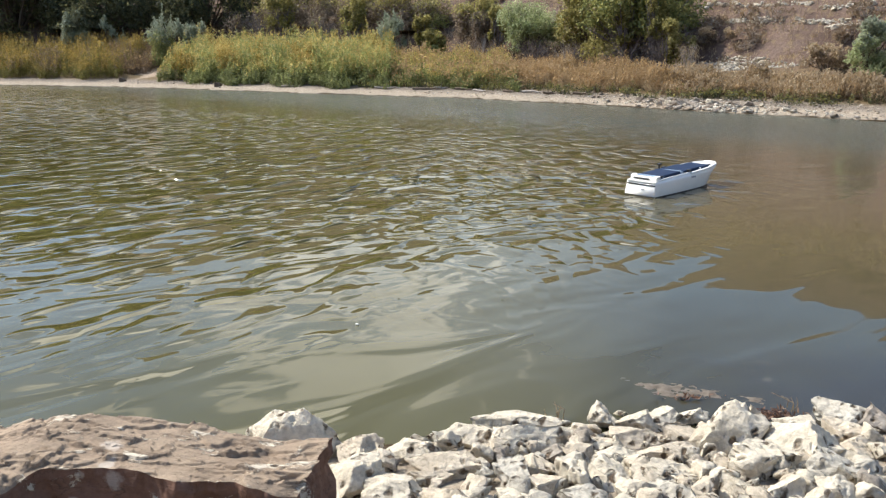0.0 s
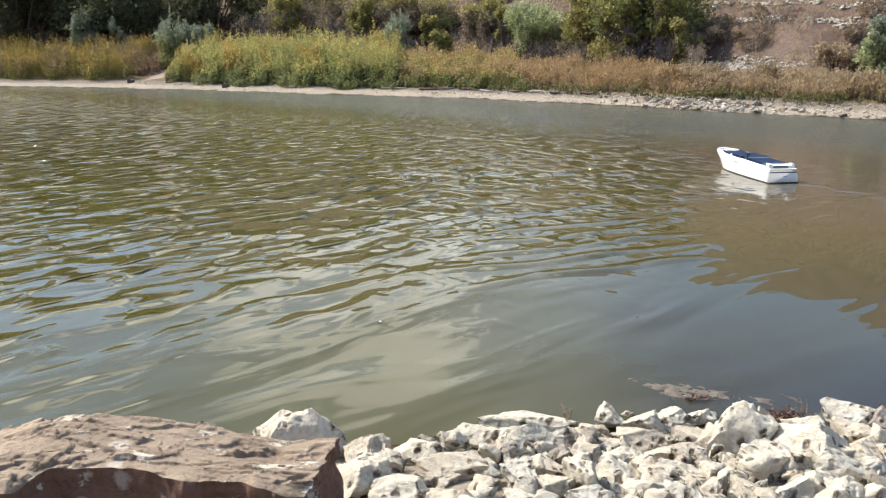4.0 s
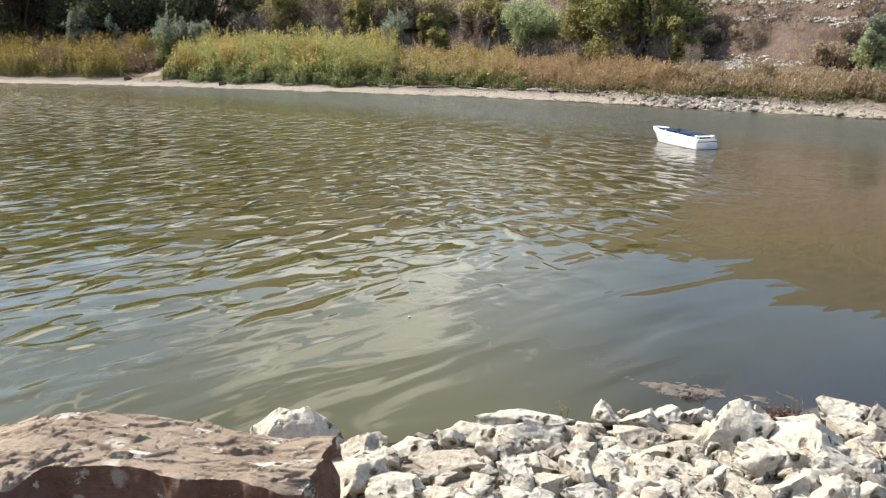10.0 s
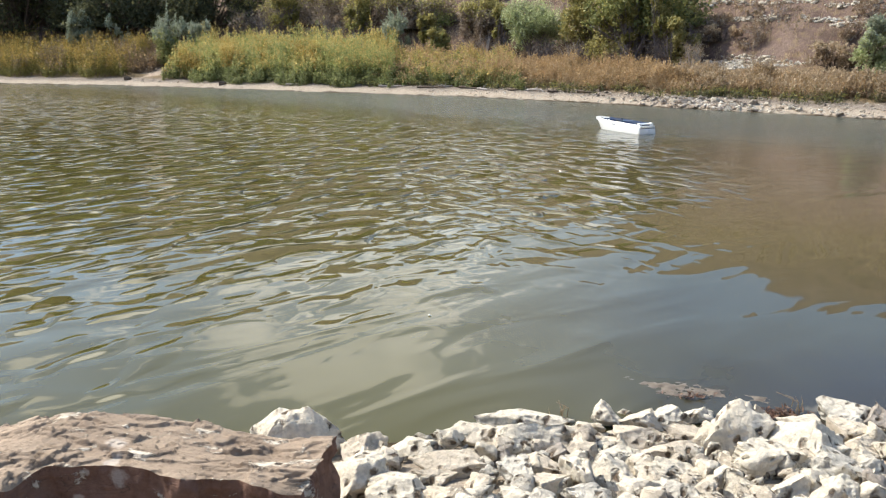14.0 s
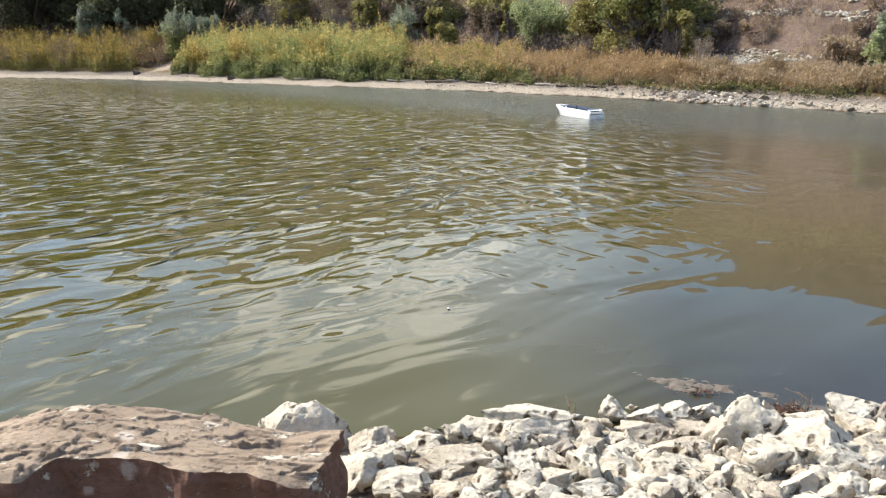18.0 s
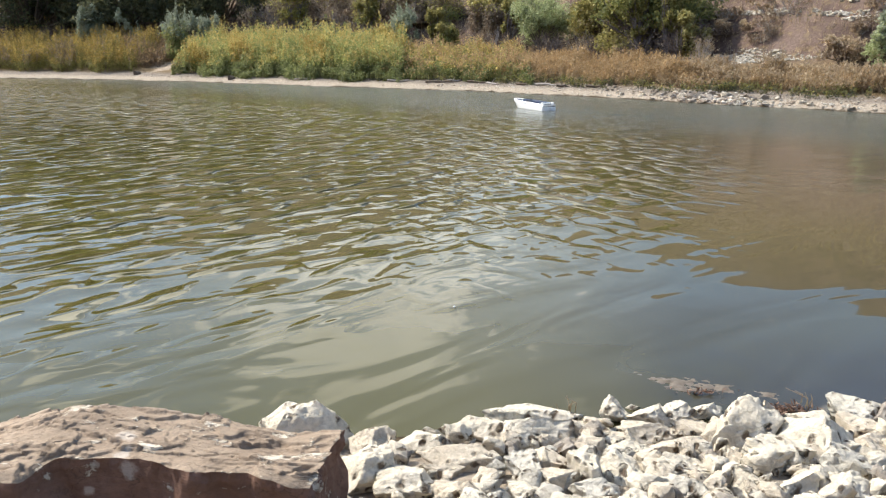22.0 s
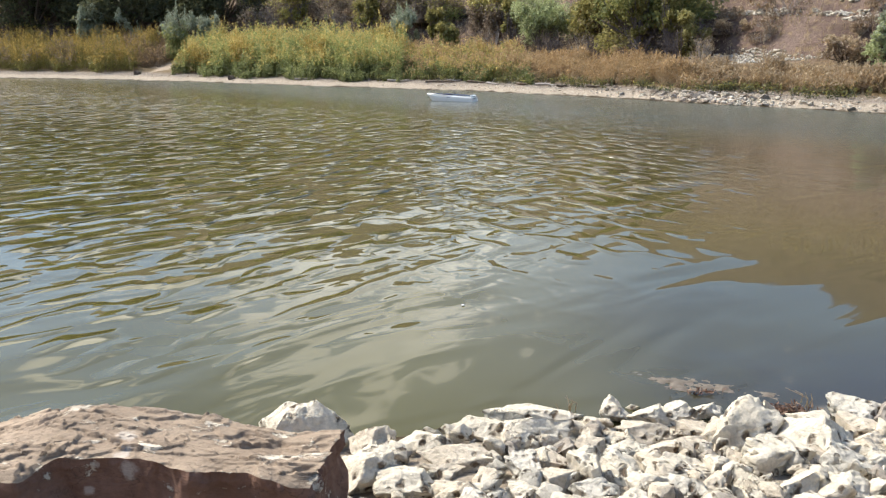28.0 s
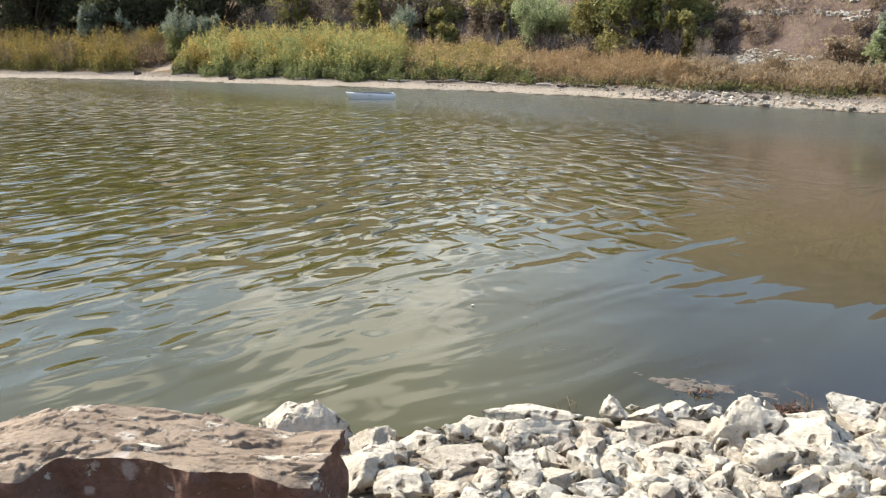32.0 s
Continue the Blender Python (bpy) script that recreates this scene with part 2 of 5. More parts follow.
def water_material():
    m, nt, b = begin("turbid_water", 0.03, 0.5)
    b.inputs["IOR"].default_value = 1.333
    geo = nt.nodes.new("ShaderNodeNewGeometry")
    tc = nt.nodes.new("ShaderNodeTexCoord")
    murk = noise_of(nt, 0.35, 3.0, 0.5, "World")
    body = ramp(nt, murk, [(0.35, (0.059, 0.052, 0.013)), (0.65, (0.071, 0.062, 0.018))])
    cross = nt.nodes.new("ShaderNodeSeparateXYZ")
    nt.links.new(geo.outputs["Position"], cross.inputs[0])
    # dark mud shows through the shallows by the near rocks
    away = nt.nodes.new("ShaderNodeVectorMath")
    away.operation = "DISTANCE"
    away.inputs[1].default_value = (1.0, 2.22, 0.0)
    along = nt.nodes.new("ShaderNodeVectorMath")
    along.operation = "MULTIPLY"
    along.inputs[1].default_value = (0.55, 1.0, 1.0)
    nt.links.new(geo.outputs["Position"], along.inputs[0])
    nt.links.new(along.outputs[0], away.inputs[0])
    reach = maths(nt, "ADD", away.outputs["Value"], maths(nt, "MULTIPLY", noise_of(nt, 5.0, 4.0, 0.6, "World"), 0.5))
    shallow = ramp(nt, reach, [(0.55, grey(0.85)), (0.9, grey(0.52)), (1.0, grey(0.48))])
    shallow = mixed(nt, ramp(nt, maths(nt, "MULTIPLY", reach, 0.32), [(0.45, grey(1)), (0.85, grey(0))]), grey(0.0), shallow)
    shallow = mixed(nt, maths(nt, "MULTIPLY_ADD", cross.outputs["X"], 1.0, 0.15, clamp=True), grey(0.0), shallow)
    # brown tint on the right that strengthens the hill's reflection
    hill_tint = ramp(nt, maths(nt, "MULTIPLY_ADD", cross.outputs["X"], 0.14, maths(nt, "MULTIPLY", murk, 0.4)), [(0.25, grey(0)), (0.75, grey(1))])
    hill_tint = maths(nt, "MULTIPLY", hill_tint, maths(nt, "MULTIPLY_ADD", cross.outputs["Y"], 0.5, -1.6, clamp=True))
    hill_tint = maths(nt, "MULTIPLY", hill_tint, maths(nt, "MULTIPLY_ADD", cross.outputs["Y"], -0.2, 2.7, clamp=True))
    body = mixed(nt, hill_tint, body, (0.090, 0.069, 0.044))
    # greyer body colour along the far bank, in place of the sky's reflection
    afar = maths(nt, "SUBTRACT", maths(nt, "MULTIPLY_ADD", cross.outputs["X"], 0.98, cross.outputs["Y"]), maths(nt, "MULTIPLY", murk, 3.0))
    body = mixed(nt, ramp(nt, maths(nt, "MULTIPLY", afar, 0.05), [(0.50, grey(0.0)), (0.68, grey(0.85))]), body, (0.066, 0.074, 0.064))
    nt.links.new(mixed(nt, shallow, body, (0.030, 0.027, 0.025)), b.inputs["Base Color"])

    def turned(turn):
        mp = nt.nodes.new("ShaderNodeMapping")
        mp.inputs["Rotation"].default_value = (0, 0, radians(-turn))
        nt.links.new(tc.outputs["Object"], mp.inputs["Vector"])
        return mp.outputs["Vector"]

    def train(turn, length, crest, uneven):
        """A train of ripples whose crests run along `turn` degrees; about `length` m from crest to crest."""
        v = turned(turn)
        wv = nt.nodes.new("ShaderNodeTexWave")
        wv.wave_type, wv.bands_direction, wv.wave_profile = "BANDS", "Y", "SIN"
        for key, value in (("Scale", 0.314 / length), ("Distortion", uneven), ("Detail", 2.0), ("Detail Scale", 0.9), ("Detail Roughness", 0.55)):
            wv.inputs[key].default_value = value
        nt.links.new(v, wv.inputs["Vector"])
        mp = nt.nodes.new("ShaderNodeMapping")
        mp.inputs["Scale"].default_value = (1.0 / crest, 1.5 / length, 1.0)
        nt.links.new(v, mp.inputs["Vector"])
        n = node(nt, "ShaderNodeTexNoise", Scale=1.0, Detail=0.7, Roughness=0.4, Distortion=0.25)
        nt.links.new(mp.outputs["Vector"], n.inputs["Vector"])
        ridge = maths(nt, "ABSOLUTE", maths(nt, "MULTIPLY_ADD", n.outputs["Fac"], 2.0, -1.0))
        # flat troughs with short steep crests
        peak = maths(nt, "POWER", maths(nt, "MAXIMUM", maths(nt, "SUBTRACT", n.outputs["Fac"], 0.52), 0.0), 1.08)
        h = maths(nt, "MULTIPLY_ADD", peak, 0.29, maths(nt, "MULTIPLY", wv.outputs["Fac"], 0.0014))
        return maths(nt, "MULTIPLY_ADD", ridge, -0.0015, h)

    first = train(52, 0.24, 0.30, 6.0)
    second = train(-55, 0.24, 0.28, 6.0)
    third = train(4, 0.28, 0.30, 5.0)
    sep = nt.nodes.new("ShaderNodeSeparateXYZ")
    nt.links.new(geo.outputs["Position"], sep.inputs[0])
    gust = noise_of(nt, 0.5, 2.0, 0.5, "World")
    wob = maths(nt, "MULTIPLY", maths(nt, "SUBTRACT", gust, 0.5), 2.4)
    # sheltered, smooth water beyond a slanting line and close to both banks
    side = maths(nt, "SUBTRACT", maths(nt, "MULTIPLY", sep.outputs["Y"], 0.30), sep.outputs["X"])
    open_side = ramp(nt, maths(nt, "MULTIPLY_ADD", maths(nt, "ADD", side, wob), 0.5, 0.3), [(0.0, grey(0.08)), (0.4, grey(1.0))])
    dist = maths(nt, "SUBTRACT", sep.outputs["Y"], maths(nt, "MULTIPLY", sep.outputs["X"], 0.22))
    inner = maths(nt, "SUBTRACT", maths(nt, "MULTIPLY_ADD", sep.outputs["X"], -0.70, sep.outputs["Y"]), 0.1)
    near = ramp(nt, maths(nt, "MULTIPLY", maths(nt, "MULTIPLY_ADD", wob, 0.25, inner), 0.058), [(0.16, grey(0.015)), (0.22, grey(0.14)), (0.29, grey(0.70)), (0.40, grey(1.0))])
    outer = ramp(nt, maths(nt, "MULTIPLY", dist, 0.058), [(0.40, grey(0.92)), (0.62, grey(1.0)), (0.82, grey(0.92)), (1.0, grey(0.45))])
    near = mixed(nt, 1.0, near, outer, "MULTIPLY")
    # calm lee under the hill
    lee = maths(nt, "MULTIPLY", maths(nt, "ADD", maths(nt, "MULTIPLY_ADD", sep.outputs["X"], 1.2, dist), maths(nt, "MULTIPLY", wob, 0.5)), 0.05)
    calm = ramp(nt, lee, [(0.49, grey(1.0)), (0.62, grey(0.18))])
    amount = mixed(nt, 1.0, mixed(nt, 1.0, open_side, near, "MULTIPLY"), calm, "MULTIPLY")
    # one train comes from the open water, the other from the far side
    turn_over = ramp(nt, maths(nt, "MULTIPLY_ADD", maths(nt, "ADD", sep.outputs["X"], wob), 0.4, 0.4), [(0.15, grey(0)), (0.75, grey(1))])
    both = nt.nodes.new("ShaderNodeMix")
    for sock, value in zip((both.inputs[0], both.inputs[2], both.inputs[3]), (turn_over, first, second)):
        nt.links.new(value, sock)
    swell = turned(38)
    mp = nt.nodes.new("ShaderNodeMapping")
    mp.inputs["Scale"].default_value = (0.9, 2.5, 1.0)
    nt.links.new(swell, mp.inputs["Vector"])
    slow = node(nt, "ShaderNodeTexNoise", Scale=1.0, Detail=2.0, Roughness=0.4, Distortion=0.6)
    nt.links.new(mp.outputs["Vector"], slow.inputs["Vector"])
    n = node(nt, "ShaderNodeBump", Strength=1.0, Distance=1.0)
    h = maths(nt, "ADD", both.outputs[0], maths(nt, "MULTIPLY", third, 0.06))
    h = maths(nt, "MULTIPLY", h, amount)
    h = maths(nt, "ADD", h, maths(nt, "MULTIPLY", maths(nt, "MULTIPLY", slow.outputs["Fac"], maths(nt, "MULTIPLY_ADD", open_side, 0.6, 0.4)), 0.023))
    # the breeze frets the far water with fine ripples
    fret = node(nt, "ShaderNodeTexNoise", Scale=9.0, Detail=2.0, Roughness=0.5)
    nt.links.new(turned(20), fret.inputs["Vector"])
    band = ramp(nt, lee, [(0.58, grey(0.0)), (0.80, grey(1.0))])
    h = maths(nt, "ADD", h, maths(nt, "MULTIPLY", maths(nt, "MULTIPLY", fret.outputs["Fac"], band), 0.012))
    nt.links.new(h, n.inputs["Height"])
    nt.links.new(ramp(nt, lee, [(0.33, grey(0.03)), (0.43, grey(0.06)), (0.53, grey(0.10)), (0.62, grey(0.12)), (0.82, grey(0.22))]), b.inputs["Roughness"])
    nt.links.new(n.outputs["Normal"], b.inputs["Normal"])
    return m


BROWN_ROCK = limestone("brown_stone", (0.46, 0.37, 0.28), (0.26, 0.20, 0.145), 3)
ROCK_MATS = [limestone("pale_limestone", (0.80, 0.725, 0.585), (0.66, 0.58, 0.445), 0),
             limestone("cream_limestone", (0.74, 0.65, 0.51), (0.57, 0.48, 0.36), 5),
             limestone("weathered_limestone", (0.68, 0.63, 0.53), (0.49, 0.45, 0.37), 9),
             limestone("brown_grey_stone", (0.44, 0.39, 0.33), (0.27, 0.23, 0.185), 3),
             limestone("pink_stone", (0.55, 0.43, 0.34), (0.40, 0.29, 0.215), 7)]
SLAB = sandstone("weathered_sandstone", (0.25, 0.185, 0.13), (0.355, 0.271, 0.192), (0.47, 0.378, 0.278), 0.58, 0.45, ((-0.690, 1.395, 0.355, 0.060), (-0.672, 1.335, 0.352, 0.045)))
# redder broken sides, darker than the top for the shade on them
RED_SIDE = sandstone("shade_red_sandstone", (0.18, 0.10, 0.07), (0.25, 0.142, 0.098), (0.33, 0.20, 0.145), 0.61, 0.4, ((-0.655, 1.318, 0.325, 0.050), (-0.72, 1.318, 0.335, 0.022), (-0.735, 1.31, 0.28, 0.028)))
EARTH = ground_material()
WATER = water_material()
# twigs toned purple-grey, with the shade under the bushes in their colour
DUSKTWIG = plain("dusky_shade_twig", (0.18, 0.155, 0.15), 0.9, 0.15, 0.35, 20.0, 0.4)
BLEACHED = plain("bleached_grass", (0.62, 0.58, 0.50), 0.8, 0.2, 0.2, 40.0, 0.2)
BARK = plain("bark", (0.13, 0.10, 0.075), 0.9, 0.2, 0.4, 20.0, 0.6)
TWIG = plain("grey_twig", (0.36, 0.32, 0.28), 0.9, 0.2, 0.3, 20.0, 0.4)
GREEN = leafy("green_leaf", [(0.13, 0.15, 0.055), (0.20, 0.215, 0.075), (0.28, 0.275, 0.095), (0.36, 0.33, 0.11)], 0.6, 0.42)
YELLOW = leafy("yellowing_leaf", [(0.22, 0.20, 0.07), (0.32, 0.285, 0.10), (0.48, 0.42, 0.16)], 0.6, 0.45)
SILVER = leafy("silver_leaf", [(0.22, 0.255, 0.17), (0.31, 0.34, 0.235), (0.42, 0.44, 0.32)], 0.6, 0.35)
WILLOW = leafy("willow_leaf", [(0.26, 0.30, 0.12), (0.38, 0.42, 0.21), (0.50, 0.52, 0.30)], 0.6, 0.5)
DARK = leafy("dark_leaf", [(0.075, 0.085, 0.05), (0.12, 0.125, 0.065), (0.17, 0.165, 0.08)])
RUST = leafy("rusty_leaf", [(0.20, 0.14, 0.09), (0.28, 0.20, 0.125), (0.37, 0.285, 0.19)], 0.6, 0.25)
# brown for lower leaves, in place of the shade under the crowns
UMBER = leafy("shade_brown_leaf", [(0.18, 0.14, 0.105), (0.25, 0.195, 0.14), (0.33, 0.265, 0.19)], 0.7, 0.3)
STRAW = leafy("straw", [(0.34, 0.25, 0.155), (0.42, 0.32, 0.20), (0.50, 0.405, 0.27)])
WEED = leafy("weed_green", [(0.22, 0.265, 0.10), (0.30, 0.33, 0.12), (0.38, 0.385, 0.145), (0.50, 0.455, 0.19)], 0.6, 0.55)
GOLD = leafy("golden_weed", [(0.42, 0.33, 0.11), (0.51, 0.395, 0.135), (0.61, 0.48, 0.19)], 0.6, 0.55)
ORANGE = leafy("orange_weed", [(0.35, 0.235, 0.12), (0.43, 0.295, 0.15), (0.51, 0.37, 0.20)], 0.6, 0.5)
BLUEWEED = leafy("bluish_weed", [(0.15, 0.18, 0.065), (0.21, 0.235, 0.09), (0.28, 0.285, 0.13)], 0.6, 0.5)
AMBER = leafy("amber_weed", [(0.31, 0.215, 0.06), (0.39, 0.275, 0.075), (0.47, 0.34, 0.11)], 0.6, 0.5)
OLIVE = leafy("olive_weed", [(0.17, 0.165, 0.055), (0.23, 0.215, 0.07), (0.30, 0.265, 0.085)], 0.6, 0.5)
MUDWEED = leafy("water_weed", [(0.11, 0.055, 0.038), (0.17, 0.09, 0.058), (0.26, 0.17, 0.11)], 0.45, 0.2)
SILT = plain("silt", (0.125, 0.102, 0.078), 0.7, 0.3, 0.35, 40.0, 0.5)
GEL = plain("white_gelcoat", (0.88, 0.86, 0.795), 0.25, 0.5, 0.03, 12.0, 0.02)
BLUE = plain("blue_lid", (0.006, 0.020, 0.056), 0.6, 0.15, 0.15, 25.0, 0.05)
PALEBLUE = plain("pale_blue_lid", (0.16, 0.225, 0.31), 0.5, 0.25, 0.12, 25.0, 0.05)
BLACK = plain("black_rubber", (0.02, 0.02, 0.022), 0.5, 0.4, 0.2, 40.0, 0.1)
GREYMARK = plain("grey_mark", (0.30, 0.31, 0.33), 0.5, 0.4, 0.1, 40.0, 0.02)


# ---- mesh helpers ----
def mesh_of(name, verts, faces, mats, index=None, smooth=False):
    """faces: an n x k array."""
    verts, faces = np.asarray(verts, np.float32), np.asarray(faces, np.int32)
    me = bpy.data.meshes.new(name)
    n, k = faces.shape
    me.vertices.add(len(verts))
    me.vertices.foreach_set("co", verts.ravel())
    me.loops.add(n * k)
    me.loops.foreach_set("vertex_index", faces.ravel())
    me.polygons.add(n)
    me.polygons.foreach_set("loop_start", np.arange(0, n * k, k, dtype=np.int32))
    for m in mats:
        me.materials.append(m)
    if index is not None:
        me.polygons.foreach_set("material_index", np.asarray(index, np.int32))
    me.polygons.foreach_set("use_smooth", np.full(n, smooth))
    me.update(calc_edges=True)
    return me


def part(name, bm, material, parent, label="", smooth=False):
    """Links a bmesh (or mesh) as one mesh object under a thing."""
    if isinstance(bm, bmesh.types.BMesh):
        me = bpy.data.meshes.new(name)
        for f in bm.faces:
            f.smooth = smooth
        bm.to_mesh(me)
        bm.free()
        me.materials.append(material)
    else:
        me = bm
    ob = new(name, me)
    ob.parent = parent
    if label:
        ob["label"] = label
    return ob


def box(sx, sy, sz, bevel=0.004, at=(0, 0, 0)):
    bm = bmesh.new()
    bmesh.ops.create_cube(bm, size=1)
    bmesh.ops.scale(bm, vec=(sx, sy, sz), verts=bm.verts)
    if bevel:
        bmesh.ops.bevel(bm, geom=bm.edges[:], offset=bevel, segments=2, affect="EDGES", profile=0.6)
    bmesh.ops.translate(bm, vec=at, verts=bm.verts)
    return bm


def tube(points, radii, sides=6):
    """A tapered tube along points, as vertices and quads."""
    vs, fs = [], []
    for i, (p, r) in enumerate(zip(points, radii)):
        a = Vector(points[min(i + 1, len(points) - 1)]) - Vector(points[max(i - 1, 0)])
        q = a.to_track_quat("Z", "Y")
        for j in range(sides):
            t = 2 * math.pi * j / sides
            vs.append(Vector(p) + q @ Vector((math.cos(t) * r, math.sin(t) * r, 0)))
        if i:
            o = (i - 1) * sides
            fs += [(o + j, o + (j + 1) % sides, o + sides + (j + 1) % sides, o + sides + j) for j in range(sides)]
    return [tuple(v) for v in vs], fs


def leaves(rng, points, length, width, droop=0.2, up=0.0):
    """A pointed leaf of two slanted halves at each point."""
    n = len(points)
    a = rng.normal(size=(n, 3))
    a[:, 2] = a[:, 2] * (1 - up) + up * 1.5 - droop
    a /= np.linalg.norm(a, axis=1)[:, None]
    b = np.cross(a, rng.normal(size=(n, 3)))
    b /= np.linalg.norm(b, axis=1)[:, None]
    s = rng.uniform(0.6, 1.4, size=(n, 1))
    a, b = a * length * s * 0.5, b * width * s * 0.5
    v = np.stack([points - a, points + b, points + a, points - b], 1).reshape(-1, 3)
    return v, np.arange(4 * n).reshape(n, 4)


# ---- the lie of the land ----
SHORE_X = [-80, -30, -17.6, -12.4, -7.4, -3.2, 0.25, 3.0, 5.1, 6.8, 7.8, 12, 60]
SHORE_Y = [44, 33, 29.9, 28.2, 25.5, 22.9, 21.0, 18.55, 16.2, 14.6, 13.35, 8.9, -40]
CRESTS = [52, 44, 34, 18, 16, 19, 22, 34]
SLANT = 0.78      # the far bank runs aslant


def shore(x):
    """y of the far waterline."""
    return np.interp(x, SHORE_X, SHORE_Y) + 0.10 * np.sin(x * 1.9) + 0.06 * np.sin(x * 4.7 + 1)


def near_shore(x):
    return np.where(x < 1.6, 2.06 + 0.07 * x, 2.17 - 0.75 * (x - 1.6)) - 0.06 * np.maximum(0, -x - 1)


def land(x, y):
    x, y = np.asarray(x, float), np.asarray(y, float)
    d = (y - shore(x)) * SLANT
    crest = np.interp(x, [-60, -16, -6, 1, 5, 10, 16, 60], CRESTS)
    bench = np.interp(d, [-3, -0.6, 0, 1.2, 4.0, 6.0], [-0.7, -0.25, 0, 0.22, 0.75, 1.1])
    up = np.maximum(0, d - 5.0)
    steep = np.interp(x, [-14, 0, 7, 14, 26], [0.64, 0.50, 0.46, 0.45, 0.47])
    hill = crest * (1 - np.exp(-up * steep / crest * 1.25))
    far = bench + hill
    e = near_shore(x) - y
    # unseen rise behind the camera, added to cut the skylight from there
    near = np.interp(e, [-3, -0.5, 0, 0.6, 1.2, 2.2, 5, 12, 45], [-0.7, -0.2, 0, 0.13, 0.25, 0.36, 0.9, 5.0, 26.0])
    z = np.where(d > -2, far, np.where(e > -2, near, -0.7))
    bump = 0.03 * np.sin(x * 3.1 + y * 1.7) * np.sin(y * 2.3 - x * 0.9)
    rough = np.clip(d - 1, 0, 4) * 0.4
    return z + bump * (0.3 + rough)


def land_z(x, y):
    return float(land(x, y))


def make_ground():
    def axis(lo, a, b, hi, fine):
        inner = np.arange(a, b, fine)
        left = a - np.geomspace(fine, a - lo, 40)[::-1]
        right = b + np.geomspace(fine, hi - b, 40)
        return np.concatenate([left, inner, right])
    xs, ys = axis(-400, -26, 15, 400, 0.15), axis(-200, -1, 44, 500, 0.15)
    X, Y = np.meshgrid(xs, ys, indexing="ij")
    Z = land(X, Y)
    n, k = X.shape
    i = np.arange(n * k).reshape(n, k)
    f = np.stack([i[:-1, :-1], i[1:, :-1], i[1:, 1:], i[:-1, 1:]], -1).reshape(-1, 4)
    ob = new("ground", mesh_of("ground", np.stack([X, Y, Z], -1).reshape(-1, 3), f, [EARTH], smooth=True))
    tagged(ob, "brown earth banks with a pale sandy waterline and a dry hillside", "ground", kind="structure")


make_ground()


def make_water():
    bm = bmesh.new()
    bmesh.ops.create_grid(bm, x_segments=24, y_segments=24, size=60)
    me = bpy.data.meshes.new("water")
    bm.to_mesh(me)
    bm.free()
    me.materials.append(WATER)
    return tagged(new("water", me), "murky olive green river water with small wind ripples", "water", kind="structure")


water = make_water()


# ---- the near bank: slab and stones ----
def chopped(rng, sub, cuts, wear, pits=0.5):
    """A unit boulder: a ball cut by planes into broad faces, with worn edges and a rough, partly pitted skin."""
    bm = bmesh.new()
    bmesh.ops.create_icosphere(bm, subdivisions=sub, radius=1)
    planes = []
    for _ in range(cuts):
        v = Vector(rng.normal(size=3)).normalized()
        planes.append((v, rng.uniform(0.36, 0.68)))
    off = Vector(rng.uniform(-50, 50, size=3))
    for v in bm.verts:
        p = v.co.copy()
        p += Vector((noise.noise(p * 1.3 + off), noise.noise(p * 1.3 - off), noise.noise(p * 1.3 + off * 2))) * 0.12
        for nrm, far in planes:
            over = p.dot(nrm) - far
            if over > 0:
                p -= nrm * over
        near2 = noise.voronoi(p * 2.3 + off)[0]
        near5 = noise.voronoi(p * 5.5 + off)[0]
        d = noise.noise(p * 2.6 + off) * 0.09 - min(0.7, near2[0]) * 0.17 * wear - min(0.7, near5[0]) * 0.07 * wear
        d += -abs(noise.noise(p * 9.0 + off)) * 0.05 * wear + noise.noise(p * 17.0 + off) * 0.022 * wear
        # solution pits gather on some faces only
        if noise.noise(p * 1.7 + off * 3.1) > 0.25 - 0.5 * pits:
            hollow = noise.noise(p * 8.0 + off * 1.7)
            if hollow > 0.12:
                d -= (hollow - 0.12) * 0.27 * wear
        v.co = p * (1.1 + d)
    lo = Vector([min(v.co[i] for v in bm.verts) for i in range(3)])
    hi = Vector([max(v.co[i] for v in bm.verts) for i in range(3)])
    for v in bm.verts:
        v.co = Vector([(v.co[i] - (lo[i] + hi[i]) / 2) / (hi[i] - lo[i]) * 2 for i in range(3)])
    return bm


STONE_WORDS = ["pale pitted limestone", "cream limestone", "weathered grey limestone", "brown-grey", "pinkish sandstone"]


def rock(x, y, z, sx, sy, sz, tone, seed, turn=0.0, tilt=0.0, sub=4, cuts=14, taper=0.0, lean=None):
    rng = np.random.default_rng(seed * 7 + 3)
    bm = chopped(rng, 5 if sub == 4 and sx > 0.05 else sub, cuts, 1.15, (0.7, 0.3, 0.8, 0.1, 0.0)[tone])
    for v in bm.verts:
        narrow = 1 - taper * max(0.0, v.co.z + 0.3) / 1.3
        v.co.x, v.co.y = v.co.x * narrow, v.co.y * narrow
    bmesh.ops.scale(bm, vec=(sx * 1.03, sy * 1.06, sz * 1.06), verts=bm.verts)
    me = bpy.data.meshes.new("rock")
    for f in bm.faces:
        f.smooth = True
    bm.to_mesh(me)
    bm.free()
    me.materials.append(ROCK_MATS[tone])
    ob = new("rock", me)
    ob.matrix_basis = pose(x, y, z, tilt, tilt * 0.5 if lean is None else lean, turn)
    size = "large" if sx > 0.09 else "fist-sized" if sx < 0.045 else "rough"
    where = "at the water's edge" if y > near_shore(x) - 0.12 else "on the stony bank"
    tagged(ob, size + " " + STONE_WORDS[tone] + " rock " + where, "rock", "limestone rocks on the near bank")
    return ob


